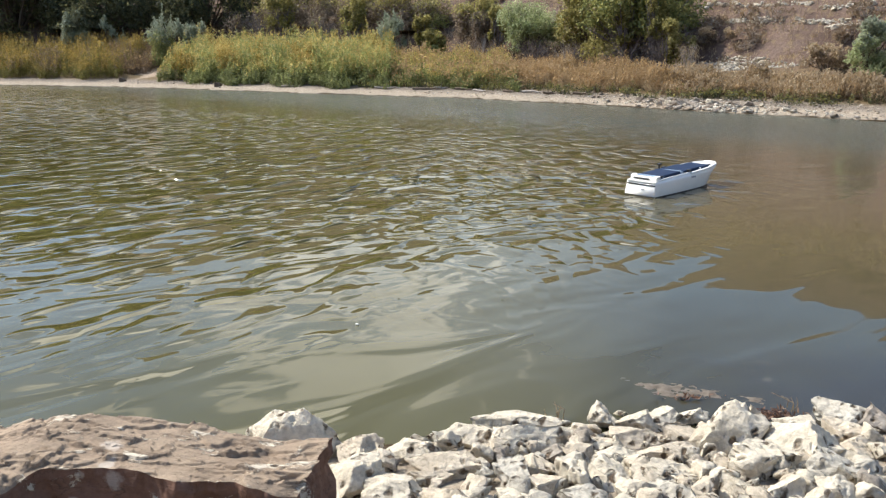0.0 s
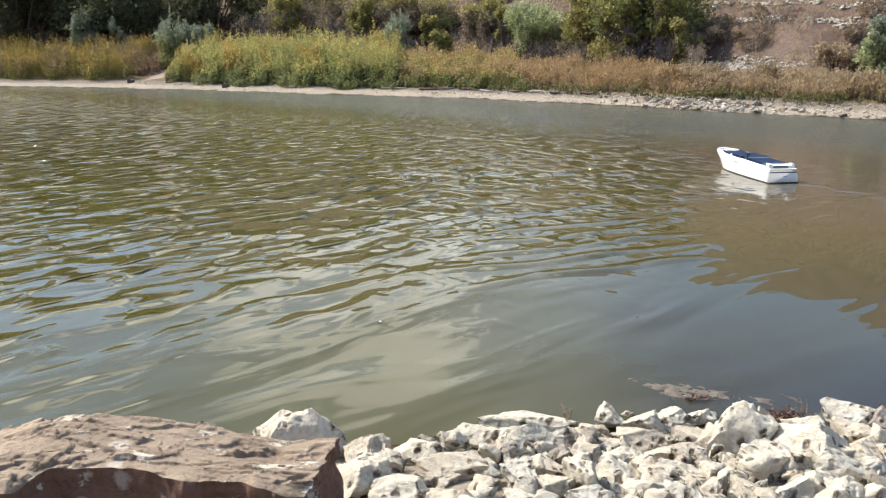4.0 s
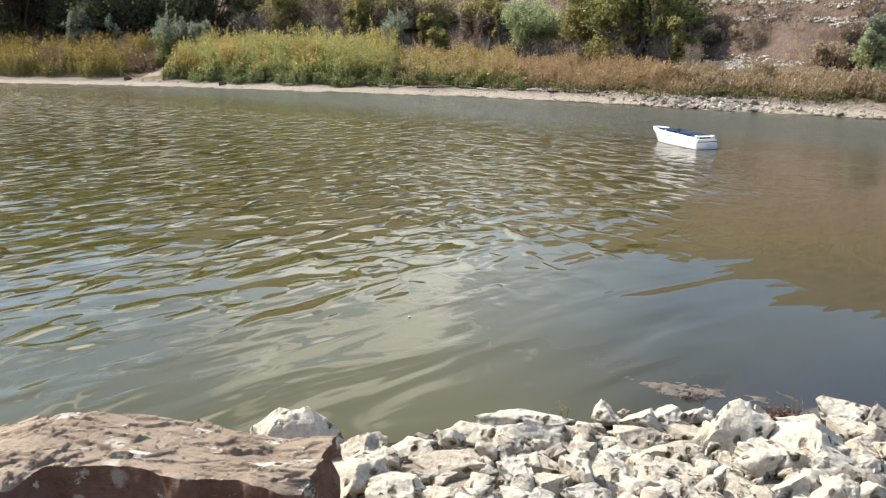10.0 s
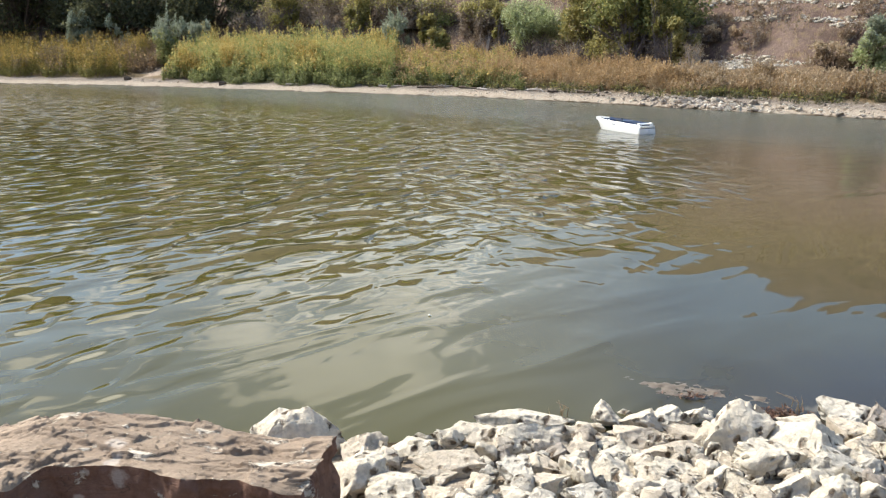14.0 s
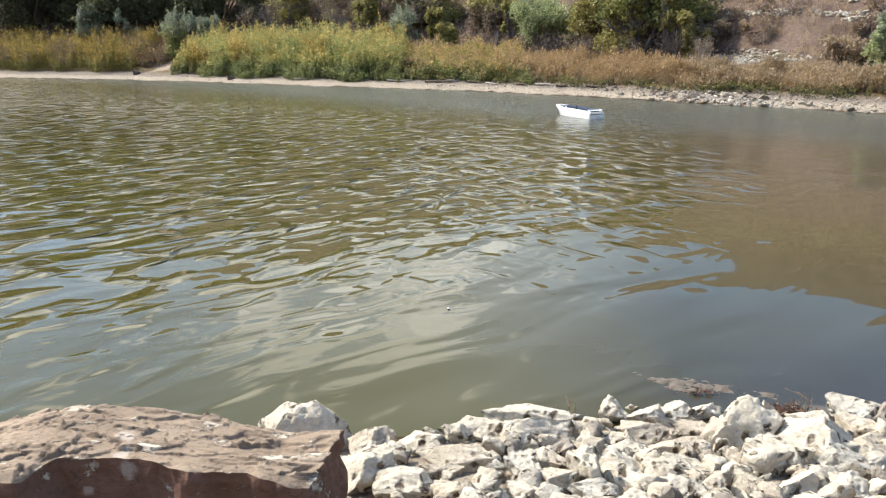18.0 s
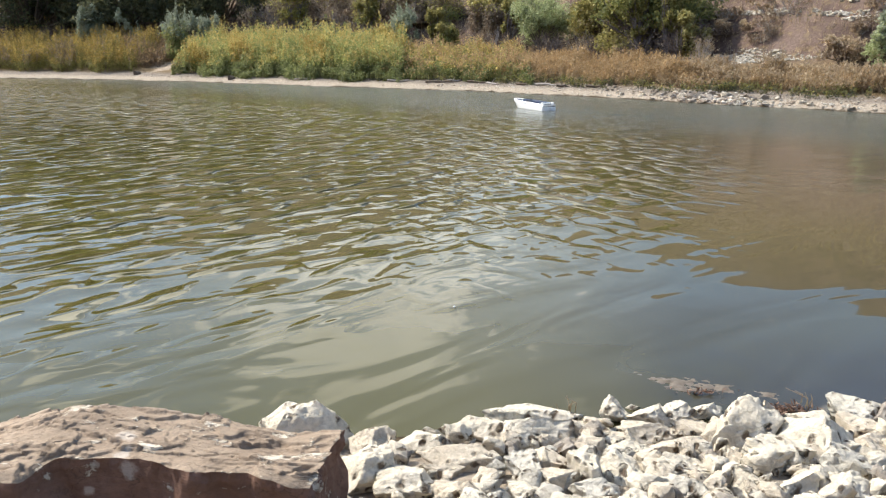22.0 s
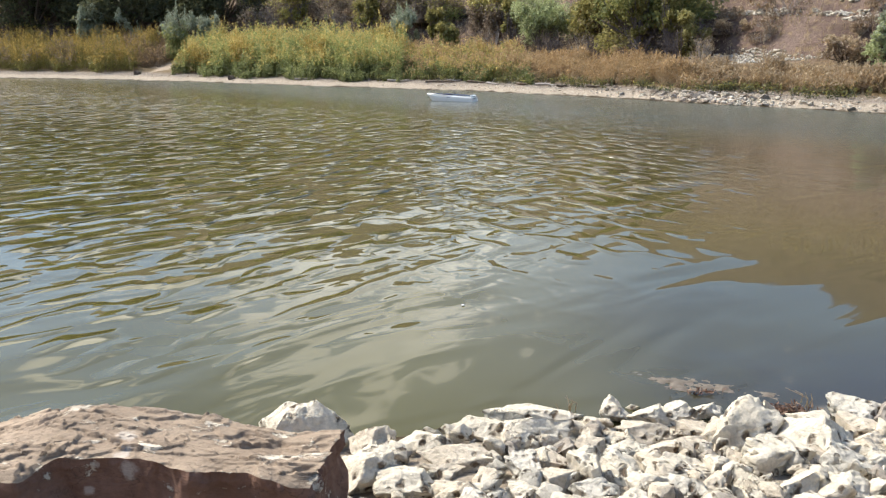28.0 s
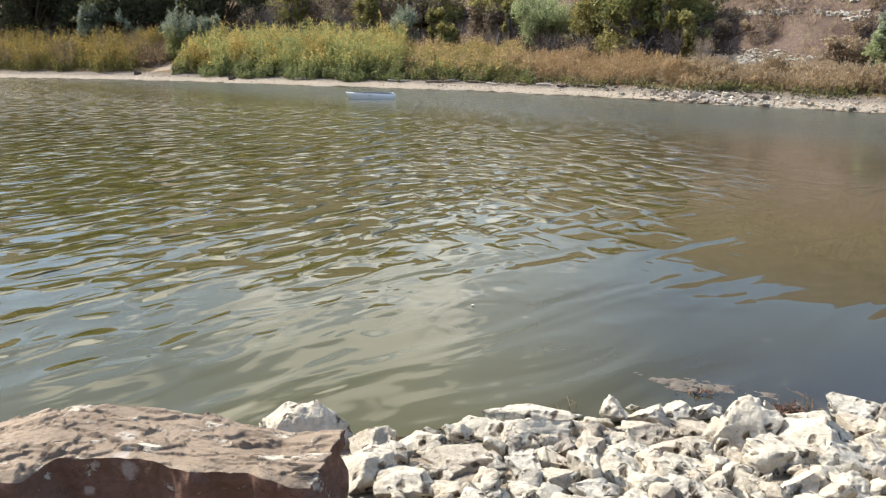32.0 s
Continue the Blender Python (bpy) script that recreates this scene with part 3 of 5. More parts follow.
def smooth_step(a, b, x):
    t = min(1.0, max(0.0, (x - a) / (b - a)))
    return t * t * (3 - 2 * t)


def make_slab():
    bm = bmesh.new()
    nx, ny, nz = 300, 96, 24
    rng = Vector((3.1, 7.7, 1.3))

    def point(u, v, w):
        # u along the slab, v from its front to its back, w from the underside to the top
        x = -1.45 + 1.175 * u
        # a piece has broken out of the front edge
        jag = 0.03 * noise.noise(Vector((x * 14, 0.7, w * 3)))
        bite = smooth_step(-0.83 + jag, -0.775 + jag, x) * (1 - 0.65 * smooth_step(-0.62, -0.48, x + jag) - 0.35 * smooth_step(-0.48, -0.28, x))
        front = 1.245 + 0.022 * smooth_step(-0.50, -0.40, x) + 0.074 * bite + 0.012 * noise.noise(Vector((x * 9, 0.2, w * 2))) + 0.008 * noise.noise(Vector((x * 31, 1.2, w * 5)))
        front -= (0.10 - 0.08 * bite - 0.07 * smooth_step(-0.52, -0.44, x)) * (1 - w)
        back = 1.52 - 0.06 * smooth_step(-0.42, -0.27, x)
        y = front + (back - front) * v
        edge = 0.352 - 0.022 * smooth_step(-0.40, -0.27, x)
        rear = 0.287 + 0.077 * math.exp(-((x + 0.82) / 0.17) ** 2) + 0.035 * math.exp(-((x + 0.58) / 0.13) ** 2) + 0.035 * smooth_step(-0.38, -0.275, x)
        top = edge + (rear - edge) * v + 0.008 * noise.noise(Vector((x * 4, y * 8, 0.4)))
        top -= 0.014 * math.exp(-v * 18) * (1 - bite)
        zz = 0.02 + (top - 0.02) * w
        # the broken end leans inwards towards the front
        if u > 0.9:
            x += (u - 0.9) * 10 * (0.035 * v - 0.012 + 0.045 * (1 - w) + 0.014 * noise.noise(Vector((v * 6, w * 5, 4.0))))
        p = Vector((x, y, zz))
        d = noise.noise(p * 5.8 + rng) * 0.006 + noise.noise(p * 17 + rng) * 0.0022 + noise.noise(p * 44 + rng) * 0.0012
        # flaking crust: thin beds with broken edges that run along the slab
        for scale, cut, thick in ((5.0, 0.02, 0.008), (9.0, 0.08, 0.006), (17.0, 0.12, 0.004), (28.0, 0.16, 0.0025)):
            plate = noise.noise(Vector((p.x * scale * 0.5 + p.y * scale * 0.3, p.y * scale * 1.8, scale))) + 0.28 * noise.noise(p * scale * 4)
            d += thick * min(1, max(0, (plate - cut) * 34)) * (w > 0.9)
        p += Vector((d * (1.2 if u > 0.98 else 0.2), -d * (1 - v) * (1.2 if v < 0.02 else 0.4), d * w))
        return p

    grid, tops = {}, set()

    def vert(i, j, k):
        if (i, j, k) not in grid:
            grid[i, j, k] = bm.verts.new(point(i / nx, j / ny, k / nz))
        return grid[i, j, k]
    for i in range(nx):
        for j in range(ny):
            for k in (0, nz):
                f = bm.faces.new([vert(i, j, k), vert(i + 1, j, k), vert(i + 1, j + 1, k), vert(i, j + 1, k)])
                if k:
                    tops.add(f)
        for k in range(nz):
            for j in (0, ny):
                bm.faces.new([vert(i, j, k), vert(i + 1, j, k), vert(i + 1, j, k + 1), vert(i, j, k + 1)])
    for j in range(ny):
        for k in range(nz):
            for i in (0, nx):
                bm.faces.new([vert(i, j, k), vert(i, j + 1, k), vert(i, j + 1, k + 1), vert(i, j, k + 1)])
    bmesh.ops.recalc_face_normals(bm, faces=bm.faces)
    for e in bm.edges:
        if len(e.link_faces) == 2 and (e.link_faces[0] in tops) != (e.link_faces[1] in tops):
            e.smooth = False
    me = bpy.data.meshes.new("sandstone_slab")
    # the sides get the redder stone with shade in its colour
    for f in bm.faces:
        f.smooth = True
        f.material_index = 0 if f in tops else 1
    bm.to_mesh(me)
    bm.free()
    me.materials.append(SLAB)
    me.materials.append(RED_SIDE)
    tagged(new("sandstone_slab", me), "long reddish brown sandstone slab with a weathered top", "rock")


make_slab()


def bank_rocks(seed, rows):
    """A stretch of rocks on the bank, from the slab along the waterline: place, half sizes and kind of stone."""
    rng = np.random.default_rng(seed)
    for i, (x, y, z, sx, sy, sz, tone) in enumerate(rows, seed):
        big = {500: (26, 0.80)}.get(i, (15, 0.0))
        rock(x, y, z + 0.03 * sz, sx * 1.07, sy * 1.07, sz, tone, i, rng.uniform(-14, 14), rng.uniform(-8, 8), cuts=big[0], taper=big[1])


bank_rocks(500, (
    (-0.425, 1.960, 0.052, 0.172, 0.118, 0.104, 0), (-0.228, 1.880, 0.055, 0.067, 0.050, 0.043, 1), (-0.214, 1.624, 0.118, 0.065, 0.061, 0.061, 0),
    (-0.174, 1.768, 0.069, 0.031, 0.023, 0.019, 0), (-0.064, 1.887, 0.057, 0.101, 0.055, 0.046, 0), (-0.107, 1.587, 0.119, 0.074, 0.049, 0.041, 0),
    (-0.021, 1.687, 0.090, 0.057, 0.026, 0.021, 1), (0.031, 1.757, 0.084, 0.114, 0.048, 0.040, 1), (0.076, 1.989, 0.035, 0.107, 0.049, 0.041, 0),
    (0.263, 2.140, 0.006, 0.150, 0.042, 0.035, 0), (0.248, 1.914, 0.061, 0.105, 0.070, 0.058, 0), (0.404, 2.000, 0.035, 0.088, 0.043, 0.036, 0)))
bank_rocks(512, (
    (0.534, 2.160, 0.016, 0.052, 0.052, 0.059, 0), (0.604, 2.222, -0.003, 0.025, 0.018, 0.015, 0), (0.311, 1.841, 0.068, 0.044, 0.036, 0.036, 3),
    (0.381, 1.828, 0.071, 0.044, 0.034, 0.034, 1), (0.470, 1.905, 0.054, 0.049, 0.035, 0.029, 1), (0.635, 2.135, 0.008, 0.079, 0.050, 0.041, 0),
    (0.576, 1.957, 0.048, 0.070, 0.046, 0.038, 1), (0.483, 1.807, 0.074, 0.068, 0.031, 0.026, 0), (0.432, 1.654, 0.115, 0.073, 0.054, 0.047, 0),
    (0.338, 1.603, 0.132, 0.052, 0.052, 0.063, 0), (0.251, 1.721, 0.094, 0.063, 0.044, 0.037, 1), (0.187, 1.637, 0.116, 0.050, 0.049, 0.049, 2)))
bank_rocks(524, (
    (0.256, 1.572, 0.127, 0.041, 0.038, 0.039, 1), (0.085, 1.513, 0.133, 0.063, 0.037, 0.031, 0), (0.028, 1.554, 0.123, 0.075, 0.035, 0.029, 1),
    (0.187, 1.522, 0.132, 0.050, 0.033, 0.028, 0), (0.532, 1.668, 0.105, 0.044, 0.033, 0.028, 0), (0.472, 1.542, 0.137, 0.049, 0.038, 0.038, 0),
    (0.340, 1.529, 0.136, 0.057, 0.042, 0.035, 2), (0.705, 2.156, 0.009, 0.073, 0.050, 0.041, 0), (0.629, 1.972, 0.040, 0.047, 0.030, 0.025, 1),
    (0.732, 1.974, 0.048, 0.070, 0.048, 0.040, 1), (0.822, 2.183, 0.005, 0.057, 0.040, 0.033, 0), (0.905, 1.965, 0.045, 0.050, 0.040, 0.035, 1)))
bank_rocks(536, (
    (1.002, 2.128, 0.024, 0.026, 0.026, 0.052, 1), (1.011, 1.827, 0.103, 0.106, 0.084, 0.083, 0), (1.109, 2.076, 0.028, 0.064, 0.039, 0.033, 0),
    (0.849, 1.722, 0.112, 0.091, 0.069, 0.057, 0), (0.762, 1.862, 0.069, 0.021, 0.021, 0.033, 0), (0.626, 1.829, 0.074, 0.086, 0.038, 0.032, 1),
    (0.687, 1.762, 0.086, 0.026, 0.026, 0.026, 3), (0.593, 1.678, 0.108, 0.077, 0.043, 0.036, 0), (0.535, 1.530, 0.141, 0.078, 0.048, 0.040, 2),
    (0.689, 1.669, 0.110, 0.039, 0.034, 0.034, 0), (0.765, 1.737, 0.094, 0.037, 0.028, 0.028, 1), (0.787, 1.698, 0.098, 0.029, 0.020, 0.017, 4)))
bank_rocks(548, (
    (0.718, 1.543, 0.139, 0.045, 0.037, 0.037, 0), (0.800, 1.522, 0.148, 0.062, 0.046, 0.043, 0), (0.892, 1.602, 0.131, 0.039, 0.039, 0.040, 0),
    (0.937, 1.726, 0.102, 0.055, 0.040, 0.034, 1), (1.004, 1.671, 0.123, 0.067, 0.052, 0.052, 2), (0.928, 1.528, 0.148, 0.054, 0.042, 0.042, 0),
    (1.295, 2.132, 0.027, 0.081, 0.061, 0.052, 2), (1.367, 2.101, 0.036, 0.058, 0.054, 0.054, 3), (1.209, 1.960, 0.061, 0.067, 0.051, 0.048, 1),
    (1.182, 1.866, 0.075, 0.068, 0.040, 0.033, 1), (1.086, 1.668, 0.119, 0.047, 0.039, 0.039, 2), (0.999, 1.523, 0.149, 0.045, 0.039, 0.039, 0)))
bank_rocks(560, (
    (0.953, 1.651, 0.112, 0.026, 0.021, 0.021, 0), (1.133, 1.811, 0.086, 0.061, 0.039, 0.032, 1), (0.744, 2.167, 0.002, 0.048, 0.031, 0.026, 0),
    (-0.060, 1.421, 0.154, 0.065, 0.045, 0.037, 0), (0.412, 1.412, 0.163, 0.053, 0.040, 0.040, 0), (0.597, 1.429, 0.160, 0.048, 0.036, 0.034, 1),
    (0.276, 1.413, 0.160, 0.053, 0.039, 0.038, 0), (0.788, 1.401, 0.170, 0.057, 0.043, 0.038, 0), (0.909, 1.399, 0.172, 0.058, 0.044, 0.039, 0)))


# an upright pitted slab that leans back among them
rock(0.838, 1.880, 0.078, 0.096, 0.042, 0.114, 0, 612, 10, -24, cuts=10, taper=-0.25, lean=-10)


def scatter_rocks():
    """Smaller stones that fill the gaps of the bank."""
    rng = np.random.default_rng(11)
    base = []
    for s in range(10):
        base.append(rock(0, 0, -5, 0.05, 0.042, 0.034, (0, 1, 2, 0, 1, 0, 3, 1, 0, 1)[s], 200 + s, sub=3))
    first = [True] * 10
    for i in range(300):
        x = rng.uniform(-0.26, 1.45)
        y = near_shore(x) - rng.uniform(0.13 if x < 0.3 else 0.09, 0.78)
        s = rng.uniform(0.25, 0.85) if i % 3 else rng.uniform(0.2, 0.4)
        m = pose(x, y, land_z(x, y) + 0.045 * s, *rng.uniform(-40, 40, 2), rng.uniform(0, 360))
        k = i % 10
        ob = base[k] if first[k] else copy_thing(base[k], m)
        first[k] = False
        ob.matrix_basis = m @ Matrix.Diagonal((s, s * rng.uniform(0.8, 1.2), s, 1))
        ob["label"] = "small limestone stone wedged between larger rocks"
        ob["category"] = "stone"


scatter_rocks()


# ---- the far bank: weeds and grass ----
def weed_bed(name, label, seed, x0, x1, d0, d1, count, height, mats, leaf=(0.10, 0.022), plume=0.5, up=0.5, per=9, other=None, foot=None):
    """A stand of stemmed weeds: stems, leaves and seed heads, one mesh of stuff."""
    rng = np.random.default_rng(seed)
    x = rng.uniform(x0, x1, count)
    d = d0 + (d1 - d0) * rng.uniform(0, 1, count) ** 1.1
    d = d + 0.15 * np.sin(x * 3.3 + seed) * (d < d0 + 0.5)
    patch = np.sin(x * 2.9 + seed * 2) * np.sin(d * 3.1 + x * 1.3 + seed) + 0.5 * np.sin(x * 7.3 + d * 5)
    keep = rng.uniform(size=count) < np.clip(0.85 + patch * 0.6, 0.15, 1)
    x, d = x[keep], d[keep]
    count = len(x)
    y = shore(x) + d / SLANT
    lump = 0.5 + 0.5 * np.sin(x * 2.1 + seed) * np.sin(d * 2.7 + x * 0.8)
    # plants stand in clumps of unequal height
    clump = rng.normal(0, 0.17, 4001)[(np.floor(x * 3.1) * 57 + np.floor(d * 2.3) * 131).astype(int) % 4001]
    hgt = height * (0.70 + 0.25 * lump + clump + rng.normal(0, 0.09, count) + 0.32 * (rng.uniform(size=count) > 0.96)) * np.clip(0.55 + (d - d0) * 1.2, 0.5, 1)
    hgt = np.maximum(hgt, 0.15)
    z = land(x, y)
    base = np.stack([x, y, z], 1)
    lean = np.stack([rng.normal(0, 0.10, count), rng.normal(0, 0.10, count), np.ones(count)], 1) * hgt[:, None]
    top = base + lean
    vs, fs, ix = [], [], []
    n0 = 0
    # stems
    w = 0.006
    for dx, dy in ((w, 0), (0, w)):
        o = np.array([dx, dy, 0])
        v = np.stack([base - o, base + o, top + o * 0.4, top - o * 0.4], 1).reshape(-1, 3)
        vs.append(v)
        fs.append(np.arange(len(v)).reshape(-1, 4) + n0)
        ix.append(np.zeros(count))
        n0 += len(v)
    # leaves up the stem
    t = rng.uniform(0.08, 0.98, (count, per, 1))
    pts = base[:, None] + lean[:, None] * t + rng.normal(0, 0.045, (count, per, 3))
    v, f = leaves(rng, pts.reshape(-1, 3), *leaf, 0.1, up)
    vs.append(v)
    fs.append(f + n0)
    kind = np.where(t.reshape(-1) + rng.normal(0, 0.18, count * per) > 0.62, 1, 0)
    mats = mats + [other or mats[0], foot or mats[0]]
    if other:
        # another species in patches
        mix = np.sin(x * 1.3 + seed) * np.sin(d * 1.9 + x * 0.7) + 0.6 * np.sin(x * 3.7 + d * 2.1 + seed) + rng.normal(0, 0.25, count)
        kind = np.where(np.repeat(mix > 0.55, per), 3, kind)
    if foot:
        kind = np.where(t.reshape(-1) * np.repeat(hgt, per) + rng.normal(0, 0.07, count * per) < 0.36, 4, kind)
    ix.append(kind)
    n0 += len(v)
    # seed heads
    has = rng.uniform(size=count) < plume
    m = has.sum()
    pts = top[has][:, None] + rng.normal(0, 1, (m, 7, 3)) * np.array([0.018, 0.018, 0.06])
    v, f = leaves(rng, pts.reshape(-1, 3), 0.07, 0.025, 0.0, 0.8)
    vs.append(v)
    fs.append(f + n0)
    ix.append(np.full(len(f), 2))
    me = mesh_of(name, np.concatenate(vs), np.concatenate(fs), mats, np.concatenate(ix))
    return tagged(new(name, me), label, "weeds", kind="stuff")


weed_bed("rusty_weeds", "rust brown weeds behind a sandy gap", 8, -14.0, -11.9, 2.1, 4.6, 900, 0.85, [RUST, ORANGE, RUST], (0.11, 0.022), per=14)
weed_bed("reed_bed", "tall olive and golden weeds along the sandy shore", 1, -26, -12.7, 1.2, 5.0, 5200, 1.12, [OLIVE, AMBER, AMBER], (0.11, 0.020), per=24, other=RUST, foot=OLIVE)
weed_bed("weed_thicket", "dense green weeds with yellow tops on the shore", 2, -10.5, -1.6, 1.1, 5.0, 5800, 1.08, [WEED, WEED, GOLD], (0.10, 0.028), 0.6, 0.3, 24, AMBER, BLUEWEED)
weed_bed("bluish_weeds", "low bluish green weeds at the foot of taller weeds", 9, -9.3, -1.6, 0.75, 1.5, 1100, 0.50, [BLUEWEED, BLUEWEED, WEED], (0.08, 0.022), 0.1, 0.3, 22)
weed_bed("turning_weeds", "green weeds turning orange and gold on the shore", 3, -3.0, 2.2, 1.1, 4.4, 2900, 0.60, [WEED, GOLD, ORANGE], (0.10, 0.022), 0.6, 0.4, 22, ORANGE, BLUEWEED)
weed_bed("orange_grass", "dry orange-brown grass stand above the shore", 4, 0.6, 5.7, 1.4, 3.6, 3800, 0.40, [STRAW, ORANGE, ORANGE], (0.12, 0.011), 0.7, 0.7, 18)
weed_bed("low_grass", "short olive brown grass beside a sandy patch", 10, 8.3, 12.5, 1.3, 2.0, 1500, 0.17, [DARK, RUST, STRAW], (0.10, 0.010), 0.3, 0.7, 10)
weed_bed("brown_grass", "low brown dry grass above the stony shore", 5, 5.3, 8.7, 1.4, 2.5, 3200, 0.34, [RUST, ORANGE, STRAW], (0.12, 0.010), 0.6, 0.7, 14)
weed_bed("shore_weeds", "low dark green weeds at the edge of the sand", 6, -3.0, 8.4, 0.95, 1.5, 520, 0.19, [DARK, OLIVE, DARK], (0.08, 0.022), 0.1, 0.2, 14)
weed_bed("slope_grass", "sparse dry grass tufts on the hillside", 7, -20, 16, 4.4, 15.0, 8000, 0.30, [STRAW, RUST, STRAW], (0.15, 0.011), 0.3, 0.8, 7)


# ---- shrubs ----
def shrub(name, label, category, seed, u, d, width, height, lobes, count, mats, leaf=(0.075, 0.04), stem=BARK, low=0.06, group="", depth=0.7, lobe=1.0, upright=0.0):
    """A many-stemmed shrub at x = u, d beyond the waterline."""
    rng = np.random.default_rng(seed)
    lobes, count = int(lobes * 1.9), int(count * 2.6)
    x, y = u, float(shore(u)) + d / SLANT
    root = new(name)
    root.matrix_basis = pose(x, y, land_z(x, y) - 0.03)
    tagged(root, label, category, group)
    centres, radii = [], []
    for _ in range(lobes):
        a = rng.uniform(0, 2 * math.pi)
        r = math.sqrt(rng.uniform(0, 1)) * 0.39 * width
        zc = (low + (0.84 - low) * rng.uniform(0, 1) ** 1.25) * height
        squeeze = 1.0 - 0.45 * max(0, zc / height - 0.45)
        centres.append((math.cos(a) * r * squeeze, math.sin(a) * r * squeeze * depth, zc))
        radii.append(rng.uniform(0.09, 0.23) * lobe * min(width, height * 1.4))
    vs, fs = [], []
    for c in centres:
        q = Vector(c)
        foot = Vector((q.x * 0.15, q.y * 0.15, 0))
        mid = foot.lerp(q, 0.5) + Vector(rng.normal(0, 0.05, 3))
        r = 0.010 * height + 0.006
        v, f = tube([foot, mid, q], [r, r * 0.6, r * 0.25], 5)
        fs += [tuple(k + len(vs) for k in g) for g in f]
        vs += v
        for _ in range(3):
            e = q + Vector(rng.normal(0, 0.12, 3)) * height * 0.7
            v, f = tube([mid, e], [r * 0.45, r * 0.12], 4)
            fs += [tuple(k + len(vs) for k in g) for g in f]
            vs += v
    part("stem", mesh_of("stem", vs, fs, [stem], smooth=True), None, root)
    share = np.array(radii) ** 2
    pick = rng.choice(lobes, count, p=share / share.sum())
    way = rng.normal(size=(count, 3))
    way /= np.linalg.norm(way, axis=1)[:, None]
    far = rng.uniform(0.25, 1.0, (count, 1)) ** 0.55
    ragged = 1 + 0.35 * np.sin(way[:, :1] * 7 + pick[:, None]) * np.sin(way[:, 1:2] * 6 + way[:, 2:] * 5)
    pts = np.array(centres)[pick] + way * far * ragged * np.array(radii)[pick][:, None] * np.array([1, 1, 0.85])
    if upright:
        # stems stand up out of the crown as separate sprays
        spray = rng.exponential(0.10, 97)[(pick * 13 + np.floor((way[:, 0] + 1) * 4).astype(int) * 7) % 97]
        pts[:, 2] += spray * height * upright * np.clip(pts[:, 2] / height, 0, 1)
        pts[:, :2] += (np.array(centres)[pick][:, :2] - pts[:, :2]) * np.clip(spray * 2.2, 0, 0.75)[:, None]
    pts[:, 2] = np.maximum(pts[:, 2], 0.04 * height)
    v, f = leaves(rng, pts, *leaf, up=upright)
    # lower leaves take the first, mostly darker material, as shade inside the crown
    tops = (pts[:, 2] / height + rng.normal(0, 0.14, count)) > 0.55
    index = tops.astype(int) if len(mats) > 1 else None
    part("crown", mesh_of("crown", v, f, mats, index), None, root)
    return root


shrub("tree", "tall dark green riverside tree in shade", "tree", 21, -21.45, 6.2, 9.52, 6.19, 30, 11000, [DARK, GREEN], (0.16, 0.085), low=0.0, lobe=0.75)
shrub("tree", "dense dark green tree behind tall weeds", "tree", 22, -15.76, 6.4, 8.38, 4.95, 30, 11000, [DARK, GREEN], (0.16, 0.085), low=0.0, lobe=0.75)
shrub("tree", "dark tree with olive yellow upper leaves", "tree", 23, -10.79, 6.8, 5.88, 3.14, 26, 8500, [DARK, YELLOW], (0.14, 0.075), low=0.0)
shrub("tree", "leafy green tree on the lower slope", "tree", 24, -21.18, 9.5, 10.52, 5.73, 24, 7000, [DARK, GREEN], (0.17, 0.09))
shrub("shrub", "silvery grey sagebrush among weeds", "shrub", 31, -16.48, 4.3, 1.72, 2.21, 11, 2600, [SILVER], (0.15, 0.028), upright=0.75)
shrub("shrub", "small silvery grey sagebrush among weeds", "shrub", 32, -14.63, 4.3, 1.33, 1.94, 9, 2000, [SILVER], (0.15, 0.028), upright=0.75)
shrub("shrub", "silver green shrub above a sandy gap", "shrub", 33, -11.58, 3.9, 2.07, 2.08, 11, 2800, [WEED, SILVER], (0.15, 0.028), upright=0.75)
shrub("shrub", "low silver green shrub beside weeds", "shrub", 34, -10.42, 4.2, 1.69, 1.81, 9, 2200, [SILVER], (0.15, 0.028), upright=0.75)
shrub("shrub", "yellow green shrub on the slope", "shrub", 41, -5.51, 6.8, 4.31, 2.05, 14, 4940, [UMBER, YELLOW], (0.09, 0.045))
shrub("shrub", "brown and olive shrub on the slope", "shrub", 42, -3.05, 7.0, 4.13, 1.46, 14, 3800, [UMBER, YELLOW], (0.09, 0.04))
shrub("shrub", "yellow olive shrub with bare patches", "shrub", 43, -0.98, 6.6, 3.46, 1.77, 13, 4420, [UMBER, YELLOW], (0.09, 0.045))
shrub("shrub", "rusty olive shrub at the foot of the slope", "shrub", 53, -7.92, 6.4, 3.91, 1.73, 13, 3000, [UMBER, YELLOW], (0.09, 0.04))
shrub("shrub", "silvery grey shrub at the back of weeds", "shrub", 35, -1.75, 4.6, 1.56, 1.65, 9, 2200, [SILVER], (0.15, 0.028), upright=0.75)
shrub("shrub", "small bright green shrub behind weeds", "shrub", 44, -0.25, 5.0, 1.31, 1.19, 8, 1400, [WEED, YELLOW], (0.09, 0.05))
shrub("shrub", "yellow green shrub beside a pale willow", "shrub", 45, 1.67, 6.2, 2.68, 1.42, 12, 3000, [UMBER, YELLOW], (0.09, 0.05))
shrub("willow_shrub", "rounded pale silver green willow shrub", "shrub", 36, 3.01, 5.2, 2.53, 2.05, 16, 6500, [WILLOW, WILLOW], (0.085, 0.03), DUSKTWIG, low=0.30)
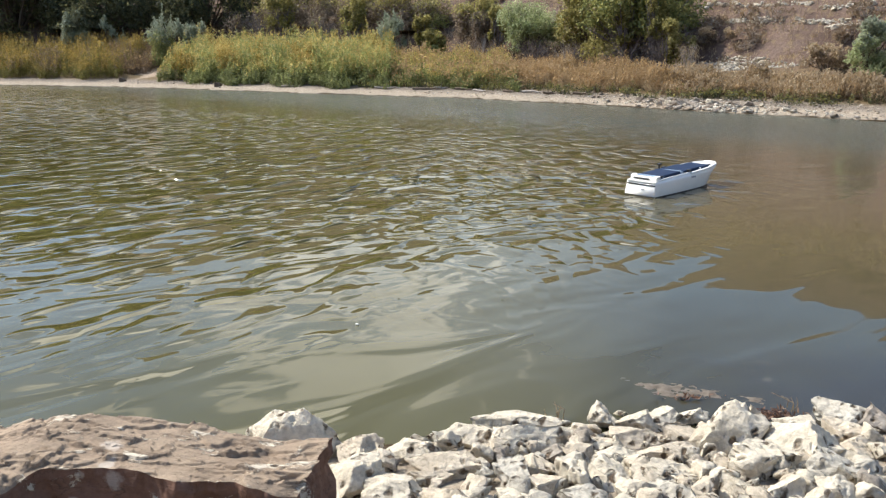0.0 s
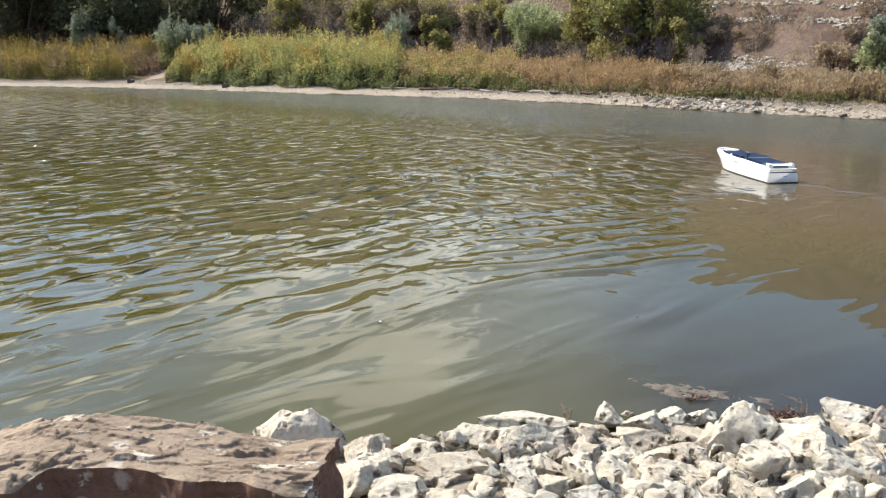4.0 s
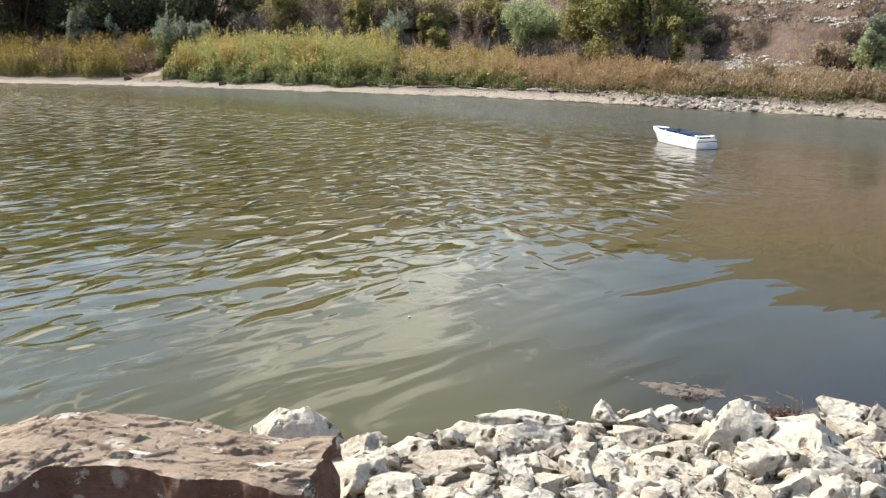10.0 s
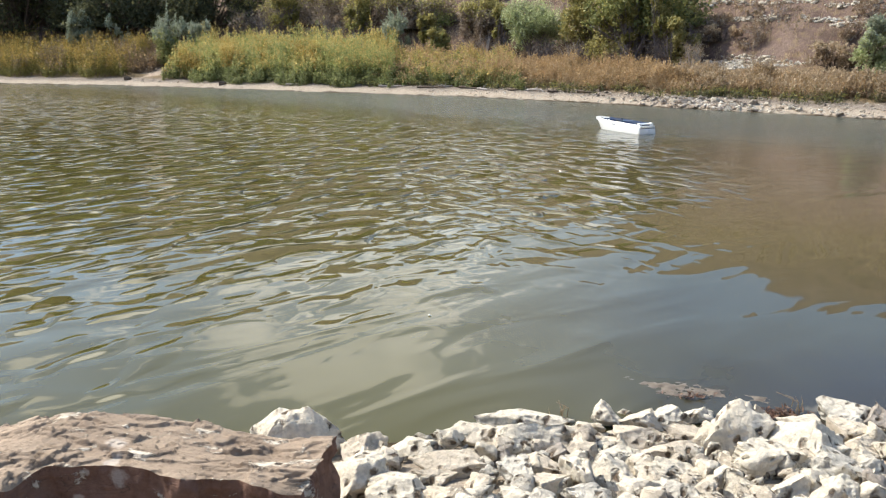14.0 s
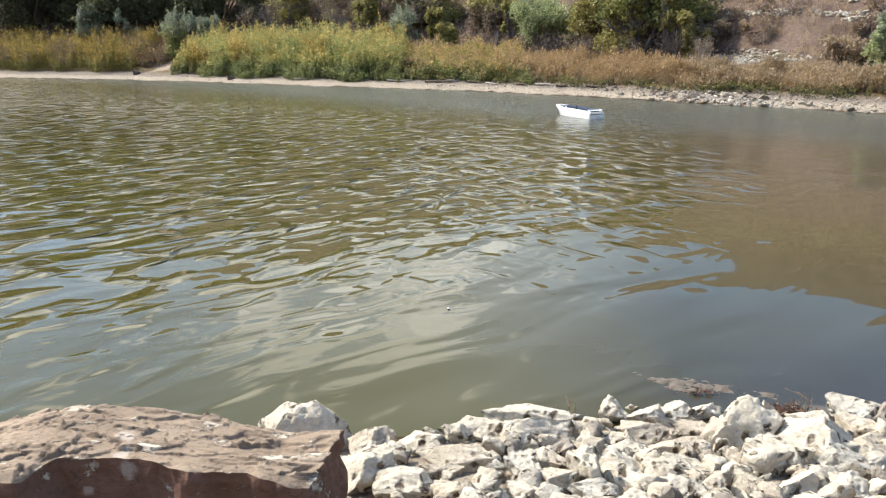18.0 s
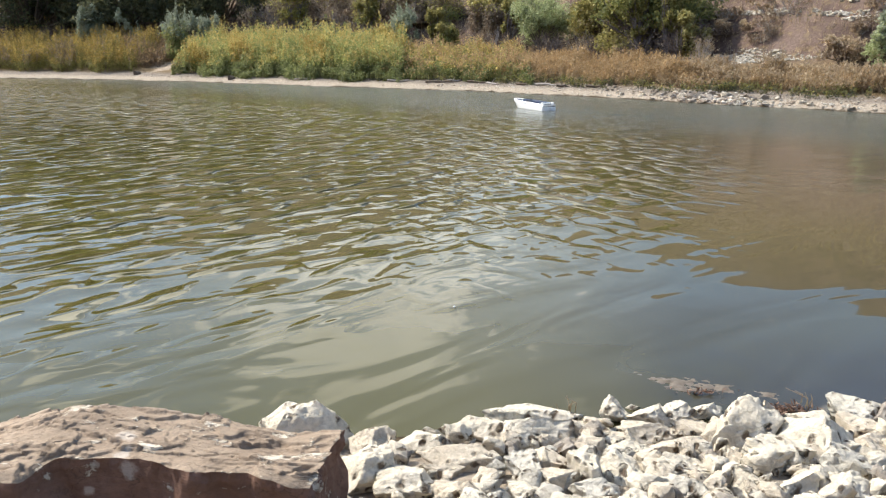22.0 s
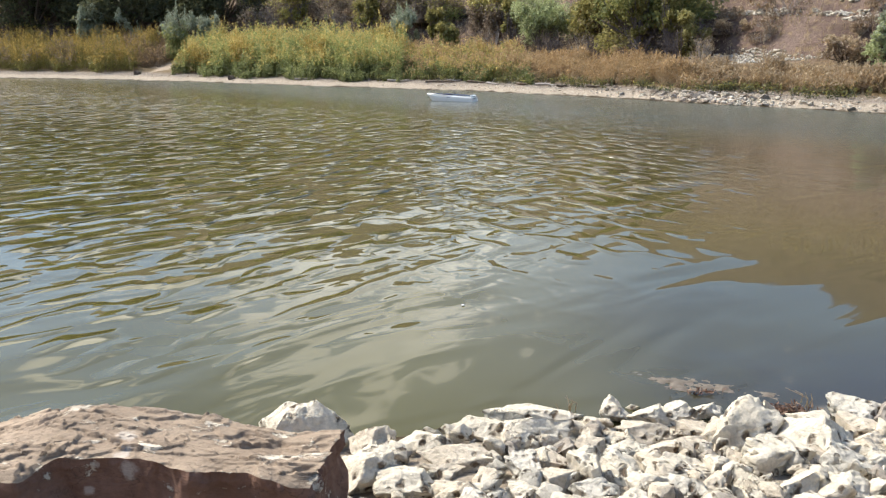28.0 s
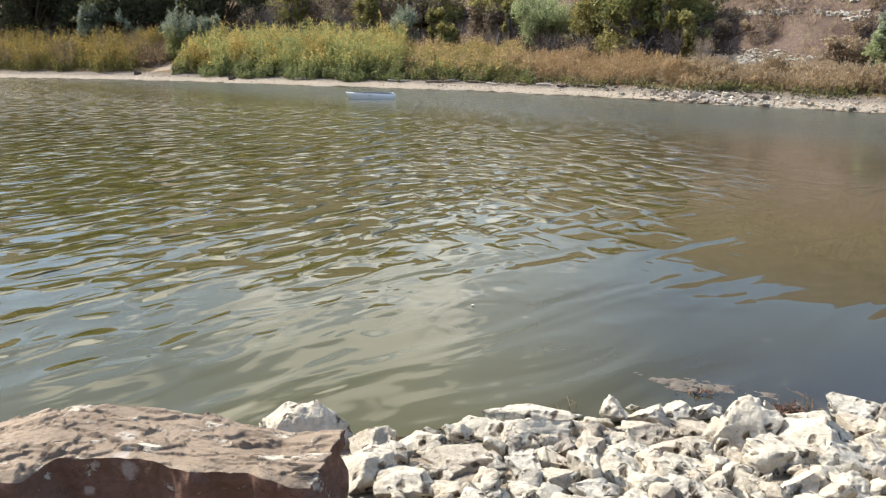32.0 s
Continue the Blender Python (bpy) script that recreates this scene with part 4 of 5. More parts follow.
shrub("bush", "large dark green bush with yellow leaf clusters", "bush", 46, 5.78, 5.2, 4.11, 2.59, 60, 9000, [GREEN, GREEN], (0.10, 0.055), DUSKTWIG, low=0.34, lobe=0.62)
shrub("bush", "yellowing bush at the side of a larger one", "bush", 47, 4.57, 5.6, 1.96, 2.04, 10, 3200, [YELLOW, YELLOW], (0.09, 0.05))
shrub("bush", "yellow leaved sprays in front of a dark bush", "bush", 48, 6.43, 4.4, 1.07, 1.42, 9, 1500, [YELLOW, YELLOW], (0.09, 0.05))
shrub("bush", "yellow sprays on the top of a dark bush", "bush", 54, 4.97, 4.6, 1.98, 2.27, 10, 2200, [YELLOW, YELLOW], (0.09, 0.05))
shrub("bare_shrub", "bare pale grey twiggy shrub", "shrub", 49, 6.48, 3.9, 0.89, 0.86, 18, 400, [STRAW], (0.06, 0.012), TWIG)
shrub("shrub", "dry brown shrub on the slope", "shrub", 50, 7.67, 5.8, 1.87, 0.47, 13, 800, [RUST, STRAW], (0.07, 0.035))
shrub("shrub", "grey brown dry shrub at the foot of the hill", "shrub", 51, 9.03, 4.4, 1.57, 0.62, 13, 1000, [RUST, STRAW], (0.07, 0.035))
shrub("willow_shrub", "pale grey green willow shrub at the hill foot", "shrub", 37, 9.49, 3.9, 1.11, 1.48, 12, 3400, [WILLOW, SILVER], (0.075, 0.028))
shrub("bare_shrub", "grey leafless shrub below pale willow", "shrub", 52, 1.50, 5.2, 1.98, 0.99, 14, 600, [RUST], (0.06, 0.018), TWIG)
shrub("bare_shrub", "pale leafless shrub beside a dark bush", "shrub", 55, 3.95, 4.6, 1.22, 0.89, 12, 300, [STRAW], (0.06, 0.014), TWIG)
# bare thickets whose dusky tone also fills in the shade below the crowns
for seed, u, d, width, height in ((120, 5.3, 4.2, 2.2, 1.25), (121, 6.2, 4.3, 1.9, 1.20), (122, 4.3, 4.4, 1.6, 1.00), (123, 3.2, 4.5, 1.7, 0.95), (124, 0.9, 5.0, 1.8, 0.95), (125, -4.6, 5.6, 2.6, 1.30), (126, -7.4, 5.7, 2.8, 1.45)):
    shrub("bare_shrub", "dense dusky leafless thicket behind weeds", "shrub", seed, u, d, width, height, 34, 260, [UMBER], (0.06, 0.02), DUSKTWIG, group="leafless thickets")
for seed, u, d, width, height in ((130, 5.9, 4.3, 0.8, 2.35), (131, 5.2, 4.2, 0.7, 2.15), (132, -3.3, 5.6, 1.5, 2.05), (133, -6.6, 5.8, 1.6, 2.2), (134, -0.6, 5.2, 1.0, 1.5), (135, 2.0, 5.2, 0.9, 1.75)):
    shrub("yellow_shrub", "yellow-green shrub with tall leafy sprays", "shrub", seed, u, d, width, height, 9, 1300, [OLIVE, YELLOW], (0.10, 0.05), DUSKTWIG, low=0.35, upright=0.4)
shrub("dry_shrub", "low brown leafless shrub on the hillside", "shrub", 80, 8.43, 6.1, 1.29, 0.40, 9, 173, [RUST], (0.08, 0.02), TWIG)
shrub("dry_shrub", "low brown leafless shrub on the hillside", "shrub", 81, 8.93, 6.7, 1.46, 0.50, 9, 165, [RUST], (0.08, 0.02), TWIG)
shrub("dry_shrub", "small dry brown shrub on the slope", "shrub", 82, 8.14, 5.5, 0.81, 0.73, 9, 204, [RUST], (0.08, 0.02), TWIG)
shrub("dry_shrub", "small dry brown shrub on the slope", "shrub", 83, 9.86, 5.8, 0.77, 0.48, 9, 310, [RUST, RUST], (0.08, 0.02), TWIG)
shrub("dry_shrub", "small dry brown shrub on the slope", "shrub", 84, 7.80, 6.4, 1.26, 0.35, 9, 279, [RUST], (0.08, 0.02), TWIG)
shrub("dry_shrub", "low brown leafless shrub on the hillside", "shrub", 85, 8.51, 6.9, 0.96, 0.37, 9, 290, [STRAW, RUST], (0.08, 0.02), TWIG)
shrub("dry_shrub", "low brown leafless shrub on the hillside", "shrub", 86, 10.66, 6.8, 1.09, 0.42, 9, 280, [RUST], (0.08, 0.02), TWIG)
shrub("dry_shrub", "olive brown dry shrub on the slope", "shrub", 100, -2.95, 7.4, 2.30, 1.06, 9, 582, [UMBER, YELLOW], (0.10, 0.035), TWIG)
shrub("dry_shrub", "olive brown dry shrub on the slope", "shrub", 101, -4.18, 6.3, 2.55, 0.79, 9, 523, [UMBER, RUST], (0.10, 0.035), TWIG)
shrub("dry_shrub", "olive brown dry shrub on the slope", "shrub", 102, -0.34, 7.7, 1.77, 0.75, 9, 741, [WEED, YELLOW], (0.10, 0.035), TWIG)
shrub("dry_shrub", "olive brown dry shrub on the slope", "shrub", 103, -3.77, 6.7, 2.84, 0.62, 9, 711, [UMBER, YELLOW], (0.10, 0.035), TWIG)
shrub("dry_shrub", "olive brown dry shrub on the slope", "shrub", 104, -0.22, 6.7, 1.92, 1.19, 9, 723, [WEED, YELLOW], (0.10, 0.035), TWIG)
shrub("dry_shrub", "olive brown dry shrub on the slope", "shrub", 105, -0.75, 6.8, 2.19, 0.83, 9, 665, [UMBER, YELLOW], (0.10, 0.035), TWIG)
shrub("dry_shrub", "olive brown dry shrub on the slope", "shrub", 106, 1.98, 7.0, 2.15, 0.69, 9, 798, [WEED, YELLOW], (0.10, 0.035), TWIG)
shrub("dry_shrub", "olive brown dry shrub on the slope", "shrub", 107, 2.38, 8.8, 1.51, 0.60, 9, 648, [UMBER, RUST], (0.10, 0.035), TWIG)
shrub("dry_shrub", "olive brown dry shrub on the slope", "shrub", 108, -8.14, 6.4, 2.06, 0.60, 9, 646, [WEED, YELLOW], (0.10, 0.035), TWIG)
shrub("dry_shrub", "olive brown dry shrub on the slope", "shrub", 109, 0.23, 7.1, 1.79, 0.67, 9, 664, [UMBER, YELLOW], (0.10, 0.035), TWIG)
shrub("dry_shrub", "olive brown dry shrub on the slope", "shrub", 110, 1.43, 8.8, 1.97, 0.99, 9, 817, [WEED, YELLOW], (0.10, 0.035), TWIG)
shrub("dry_shrub", "olive brown dry shrub on the slope", "shrub", 111, 1.75, 6.7, 1.63, 0.66, 9, 727, [UMBER, RUST], (0.10, 0.035), TWIG)


# ---- stones of the far bank ----
LEDGES = [(8.16, 0.79, 6.67, 18), (8.64, 0.32, 6.76, 9), (9.85, 0.42, 6.63, 12), (10.12, 0.41, 6.31, 10), (8.45, 0.52, 7.67, 8), (9.39, 0.57, 7.52, 8), (10.53, 0.61, 7.29, 9), (7.72, 0.44, 7.57, 5), (8.11, 0.60, 5.09, 10)]


def far_stones():
    rng = np.random.default_rng(5)
    kinds = []
    for s in range(6):
        bm = chopped(rng, 3, 12, 0.8)
        me = bpy.data.meshes.new("stone")
        bm.to_mesh(me)
        bm.free()
        me.materials.append((ROCK_MATS[0], BROWN_ROCK, ROCK_MATS[1], ROCK_MATS[3], BROWN_ROCK, ROCK_MATS[1])[s])
        kinds.append(me)

    def put(x, d, s, flat, label, group, pale=False):
        y = float(shore(x)) + d / SLANT
        ob = new("stone", kinds[(0, 2, 5)[int(rng.integers(3))] if pale else (0, 1, 1, 2, 3, 3, 4, 3)[int(rng.integers(8))]])
        ob.matrix_basis = pose(x, y, land_z(x, y) + s * flat * 0.35, 0, 0, rng.uniform(0, 360)) @ Matrix.Diagonal((s, s * rng.uniform(0.6, 1), s * flat, 1))
        tagged(ob, label, "stone", group)
    for _ in range(60):
        put(rng.uniform(3.6, 9.2), rng.uniform(0.10, 1.25), 0.03 + 0.06 * rng.uniform() ** 2.0, 0.6, "small pale stone on the sandy shore", "shore stones")
    # the finest pebbles and rubble, too many to count
    def rubble(name, label, mat, spots):
        """Joined small stones: middle x, half length, near and far distance from the water, count, least and most size."""
        vs, fs = [], []
        ball = bmesh.new()
        bmesh.ops.create_icosphere(ball, subdivisions=1, radius=1.0)
        unit = np.array([v.co for v in ball.verts])
        tri = np.array([[v.index for v in f.verts] for f in ball.faces])
        ball.free()
        for x0, half, d0, d1, n, least, most in spots:
            for _ in range(n):
                x = x0 + half * rng.normal(0, 0.55)
                y = float(shore(x)) + rng.uniform(d0, d1) / SLANT
                s = least + (most - least) * rng.uniform() ** 2.2
                m = np.array(pose(0, 0, 0, *rng.uniform(-25, 25, 2), rng.uniform(0, 180)).to_3x3())
                v = unit * (1 + rng.normal(0, 0.16, (len(unit), 1))) * np.array([s * rng.uniform(1, 1.7), s, s * rng.uniform(0.5, 0.8)])
                fs.append(tri + len(unit) * len(vs))
                vs.append(v @ m.T + np.array([x, y, land_z(x, y) + 0.25 * s]))
        tagged(new(name, mesh_of(name, np.concatenate(vs), np.concatenate(fs), [mat])), label, "pebbles", kind="stuff")
    rubble("shore_pebbles", "brown pebbles strewn over the sandy shore", BROWN_ROCK, [(-2, 12, 0.05, 1.3, 300, 0.008, 0.03), (6.9, 3.0, 0.05, 1.25, 360, 0.008, 0.03), (5.5, 0.6, 0.1, 0.8, 160, 0.02, 0.07)])
    rubble("shore_gravel", "pale grey gravel along the stony shore", ROCK_MATS[2], [(6.9, 3.0, 0.05, 1.25, 260, 0.008, 0.035), (1.5, 3.0, 0.1, 1.2, 200, 0.008, 0.03), (5.8, 0.9, 0.1, 0.8, 160, 0.02, 0.06)])
    rubble("dark_gravel", "dark grey gravel along the stony shore", ROCK_MATS[3], [(6.7, 3.0, 0.05, 1.25, 260, 0.008, 0.034), (5.4, 0.45, 0.1, 0.75, 120, 0.03, 0.08)])
    rubble("scree", "pale broken scree at the hill foot", ROCK_MATS[2], [(7.3, 0.5, 4.0, 4.9, 260, 0.02, 0.065), (8.3, 0.8, 4.75, 5.1, 120, 0.02, 0.06)] + [(x, half, d - 0.12, d + 0.12, 4 * n, 0.02, 0.07) for x, half, d, n in LEDGES])
    for _ in range(26):
        put(rng.normal(5.5, 0.45), rng.uniform(0.15, 0.8), rng.uniform(0.05, 0.12), 0.7, "grey stone in a heap at the waterline", "shore stones")
    for _ in range(24):
        put(rng.uniform(-15, 4.6), rng.uniform(0.05, 1.0), rng.uniform(0.02, 0.05), 0.6, "small stone on pale sand", "shore stones")
    for _ in range(46):
        put(rng.normal(7.35, 0.40), rng.uniform(4.1, 4.9), rng.uniform(0.03, 0.09), 0.6, "pale limestone rock in an outcrop", "outcrop rocks", True)
    for x, y in ((-12.24, 29.35), (-7.68, 26.3), (-14.1, 30.9)):
        ob = new("stone", kinds[2].copy())
        ob.data.materials[0] = BARK
        ob.matrix_basis = pose(x, y, max(0.0, land_z(x, y)) + 0.05, 0, 0, 40) @ Matrix.Diagonal((0.15, 0.12, 0.09, 1))
        tagged(ob, "dark wet stone at the waterline", "stone", "shore stones")
    # broken ledges across the slope: middle, half length, distance from the water, stones
    for x, half, d, n in LEDGES:
        for _ in range(n):
            u = rng.uniform(-1, 1)
            put(x + half * u, d + rng.normal(0, 0.06), rng.uniform(0.04, 0.11), 0.55, "weathered pale ledge rock on the brown hillside", "ledge rocks", True)


far_stones()


# ---- weed mat at the near waterline ----
def weed_mat(x, y, w, l, count, seed, label):
    rng = np.random.default_rng(seed)
    pts = np.stack([x + rng.normal(0, w, count), y + rng.normal(0, l, count), rng.uniform(-0.004, 0.02, count)], 1)
    v, f = leaves(rng, pts, 0.028, 0.006, 0.0, 0.0)
    v[:, 2] = np.clip(v[:, 2], 0.001, 0.03)
    tagged(new("water_weed", mesh_of("water_weed", v, f, [MUDWEED])), label, "weed", kind="stuff")


weed_mat(1.10, 2.20, 0.05, 0.02, 170, 2, "reddish brown dry weed caught between rocks")
weed_mat(0.86, 2.33, 0.04, 0.006, 40, 3, "few dark weed scraps on a mud bar")


def mud_bar():
    """A low bar of silt that just breaks the surface."""
    bm = bmesh.new()
    n, k = 60, 24
    rows = []
    for i in range(n + 1):
        row = []
        for j in range(k + 1):
            u, v = i / n * 2 - 1, j / k * 2 - 1
            x, y = 0.27 * u, 0.062 * v
            r = 1 - u * u - v * v * (1 + 0.8 * (u > 0))
            h = 0.006 * r - 0.004 + 0.008 * noise.noise(Vector((u * 3, v * 1.2, 0.3))) + 0.006 * noise.noise(Vector((u * 12, v * 4, 2.3))) + 0.003 * noise.noise(Vector((u * 31, v * 9, 5.3)))
            row.append(bm.verts.new((x, y, max(-0.03, h))))
        rows.append(row)
    for i in range(n):
        for j in range(k):
            bm.faces.new([rows[i][j], rows[i + 1][j], rows[i + 1][j + 1], rows[i][j + 1]])
    me = bpy.data.meshes.new("mud_bar")
    for f in bm.faces:
        f.smooth = True
    bm.to_mesh(me)
    bm.free()
    me.materials.append(SILT)
    ob = tagged(new("mud_bar", me), "low pinkish silt bar breaking the water by the rocks", "mud", kind="structure")
    ob.matrix_basis = pose(0.905, 2.375, 0.0, 0, 0, -19)


mud_bar()


# ---- the boat ----
def make_boat():
    """A white model bait boat; its origin is at the middle of the transom on the waterline, its bow points along +y."""
    root = new("model_boat")
    tagged(root, "white radio-controlled bait boat with blue deck lids", "boat")

    def loft(sections, closed_ends=True):
        bm = bmesh.new()
        rings = [[bm.verts.new(p) for p in s] for s in sections]
        for a, b in zip(rings, rings[1:]):
            n = len(a)
            for j in range(n):
                bm.faces.new([a[j], a[(j + 1) % n], b[(j + 1) % n], b[j]])
        if closed_ends:
            bm.faces.new(rings[0][::-1])
            bm.faces.new(rings[-1])
        bmesh.ops.recalc_face_normals(bm, faces=bm.faces)
        return bm

    def section(y, half, chine, high, low=0.0, keel=-0.045, lean=0.0):
        # a hull section: deck edge, flared side, rounded chine, flat bottom; lean shifts the top forwards
        pts = [(half - 0.016, high), (half, high - 0.004), (half + 0.002, high * 0.8 + low * 0.2), ((half + chine) / 2 + 0.003, (high + low) / 2), (chine, low), (chine - 0.012, keel * 0.7 + low * 0.3), (max(chine - 0.05, 0.01), keel), (0, keel - 0.006)]
        right = [(x, y + lean * max(0.0, z) / 0.15, z) for x, z in pts]
        return right + [(-x, yy, z) for x, yy, z in right[-2::-1]]

    hull = part("hull", loft([
        section(0.000, 0.138, 0.146, 0.120, lean=0.022), section(0.06, 0.142, 0.147, 0.130, lean=0.012), section(0.25, 0.149, 0.148, 0.138), section(0.50, 0.150, 0.145, 0.147),
        section(0.72, 0.147, 0.134, 0.155), section(0.88, 0.140, 0.112, 0.163), section(0.98, 0.124, 0.080, 0.169, 0.012, -0.03),
        section(1.06, 0.106, 0.058, 0.173, 0.075, 0.045), section(1.11, 0.086, 0.046, 0.176, 0.125, 0.105), section(1.145, 0.058, 0.034, 0.177, 0.158, 0.142)]),
        GEL, root, "glossy white hull with raked rounded bow", True)
    for e in hull.data.edges:
        e.use_edge_sharp = False

    # the rim along the deck edge
    def deck_z(y):
        return float(np.interp(y, (0, 0.06, 0.25, 0.50, 0.72, 0.88, 0.98, 1.06, 1.11, 1.145), (0.120, 0.130, 0.138, 0.147, 0.155, 0.163, 0.169, 0.173, 0.176, 0.177)))

    def half_at(y):
        return float(np.interp(y, (0, 0.06, 0.25, 0.50, 0.72, 0.88, 0.98, 1.06, 1.11, 1.145), (0.138, 0.142, 0.149, 0.150, 0.147, 0.139, 0.124, 0.106, 0.086, 0.058)))

    def strip(side, ys, up, down, out, inn, name, mat, label=""):
        bm, prev = bmesh.new(), None
        for y in ys:
            x, z = half_at(y), deck_z(y)
            cur = [bm.verts.new((side * (x + out), y, z + down)), bm.verts.new((side * (x + out), y, z + up * 0.6)), bm.verts.new((side * (x + out - 0.004), y, z + up)),
                   bm.verts.new((side * (x - inn + 0.004), y, z + up)), bm.verts.new((side * (x - inn), y, z + up * 0.6)), bm.verts.new((side * (x - inn), y, z + down))]
            if prev:
                for j in range(6):
                    bm.faces.new([prev[j], prev[(j + 1) % 6], cur[(j + 1) % 6], cur[j]])
            else:
                bm.faces.new(cur)
            prev = cur
        bm.faces.new(prev[::-1])
        bmesh.ops.recalc_face_normals(bm, faces=bm.faces)
        return part(name, bm, mat, root, label)

    for s in (1, -1):
        strip(s, np.linspace(0.56, 1.145, 14), 0.011, -0.006, 0.004, 0.022, "bulwark", GEL)
        strip(s, np.linspace(0.05, 0.57, 10), 0.014, -0.004, -0.010, 0.024, "coaming", GEL, "white raised coaming beside the rear lid")
    tip = [(half_at(y) * k, y, deck_z(y)) for y, k in ((1.145, -1), (1.158, -0.66), (1.163, 0), (1.158, 0.66), (1.145, 1))]
    bm, prev = bmesh.new(), None
    for x, y, z in tip:
        cur = [bm.verts.new((x * 1.04, y + 0.003, z - 0.03)), bm.verts.new((x * 1.05, y + 0.006, z + 0.008)), bm.verts.new((x * 0.98, y, z + 0.016)), bm.verts.new((x * 0.72, y - 0.022, z + 0.016)), bm.verts.new((x * 0.72, y - 0.022, z - 0.03))]
        if prev:
            for j in range(5):
                bm.faces.new([prev[j], prev[(j + 1) % 5], cur[(j + 1) % 5], cur[j]])
        else:
            bm.faces.new(cur)
        prev = cur
    bm.faces.new(prev[::-1])
    bmesh.ops.recalc_face_normals(bm, faces=bm.faces)
    part("bow_rim", bm, GEL, root, "rounded white rim at the bow", True)
    # dark boot stripe at the waterline
    for s in (1, -1):
        bm = bmesh.new()
        prev = None
        for y, half in ((0.0, 0.146), (0.25, 0.148), (0.50, 0.145), (0.72, 0.134), (0.88, 0.112), (0.97, 0.088)):
            cur = [bm.verts.new((s * (half + 0.003), y, 0.008)), bm.verts.new((s * (half + 0.003), y, -0.006)),
                   bm.verts.new((s * (half - 0.008), y, -0.006)), bm.verts.new((s * (half - 0.008), y, 0.008))]
            if prev:
                for j in range(4):
                    bm.faces.new([prev[j], prev[(j + 1) % 4], cur[(j + 1) % 4], cur[j]])
            prev = cur
        bmesh.ops.recalc_face_normals(bm, faces=bm.faces)
        part("waterline_stripe", bm, BLACK, root, "thin dark stripe at the waterline")
    part("transom_stripe", box(0.285, 0.006, 0.012, 0.001, (0, -0.002, 0.002)), BLACK, root)

    # on the deck, from the stern forwards
    def on_deck(name, sx, sy, sz, x, y, lift, mat, label="", bevel=0.005, tilt=2.2):
        ob = part(name, box(sx, sy, sz, bevel), mat, root, label, False)
        ob.matrix_basis = pose(x, y, deck_z(y) + lift, tilt)
        return ob
    on_deck("stern_tier", 0.255, 0.055, 0.040, 0, 0.070, 0.010, GEL, "white upper tier of the stern", 0.010, 6)
    on_deck("vent_slot", 0.150, 0.010, 0.014, -0.015, 0.042, 0.018, BLACK, "dark vent slot in the stern tier", 0.003, 6)
    on_deck("stern_ledge", 0.272, 0.050, 0.014, 0, 0.034, -0.002, GEL, "", 0.005, 4)
    part("stern_groove", box(0.272, 0.008, 0.009, 0.002, (0, 0.013, 0.098)), BLACK, root, "dark groove across the transom")
    part("stern_mark", box(0.035, 0.004, 0.007, 0.001, (0.02, 0.006, 0.060)), GREYMARK, root)
    on_deck("stern_step", 0.225, 0.060, 0.020, 0, 0.125, 0.022, PALEBLUE, "pale blue glossy stern step", 0.006)
    on_deck("rear_lid", 0.218, 0.275, 0.036, 0, 0.305, 0.014, BLUE, "dark blue rear hopper lid")
    on_deck("rear_lid_edge", 0.235, 0.026, 0.026, 0, 0.163, 0.014, PALEBLUE, "pale blue edge of the rear lid")
    on_deck("hinge_bar", 0.235, 0.030, 0.030, 0, 0.470, 0.016, PALEBLUE, "pale blue bar between the lids", 0.008)
    on_deck("front_lid", 0.222, 0.265, 0.034, 0, 0.625, 0.014, BLUE, "dark blue front hopper lid")
    on_deck("nose_lid", 0.200, 0.170, 0.024, 0, 0.865, 0.010, BLUE, "dark blue nose lid")
    on_deck("cross_bar", 0.240, 0.022, 0.026, 0, 0.768, 0.010, GEL, "", 0.007)
    on_deck("foredeck", 0.140, 0.140, 0.012, 0, 1.040, -0.002, GEL)
    for s in (1, -1):
        on_deck("corner_pad", 0.036, 0.055, 0.026, s * 0.112, 0.075, 0.028, GEL, "", 0.008, 5)
        on_deck("cleat", 0.020, 0.036, 0.014, s * 0.126, 0.115, 0.034, BLACK)
        on_deck("latch", 0.026, 0.040, 0.022, s * 0.126, 0.555, 0.026, BLACK)
        on_deck("bow_cleat", 0.014, 0.030, 0.012, s * 0.090, 0.970, 0.018, BLACK)
        part("side_mark", box(0.003, 0.070, 0.014, 0.001, (s * 0.1515, 0.60, 0.118)), GREYMARK, root, "small grey marking bars")
    # aerial pod by the rear lid
    v, f = tube([(-0.112, 0.46, 0.15), (-0.112, 0.46, 0.212)], [0.009, 0.007], 8)
    pod = part("aerial", mesh_of("aerial", v, f, [BLACK], smooth=True), None, root, "short black aerial post")
    part("sensor", box(0.030, 0.046, 0.018, 0.006, (-0.112, 0.46, 0.214)), BLACK, pod)
    for s in (1, -1):
        v, f = tube([(s * 0.08, 0.0, -0.02), (s * 0.08, -0.05, -0.03)], [0.012, 0.016], 8)
        part("jet_nozzle", mesh_of("jet_nozzle", v, f, [BLACK], smooth=True), None, root)
    return root


boat = make_boat()


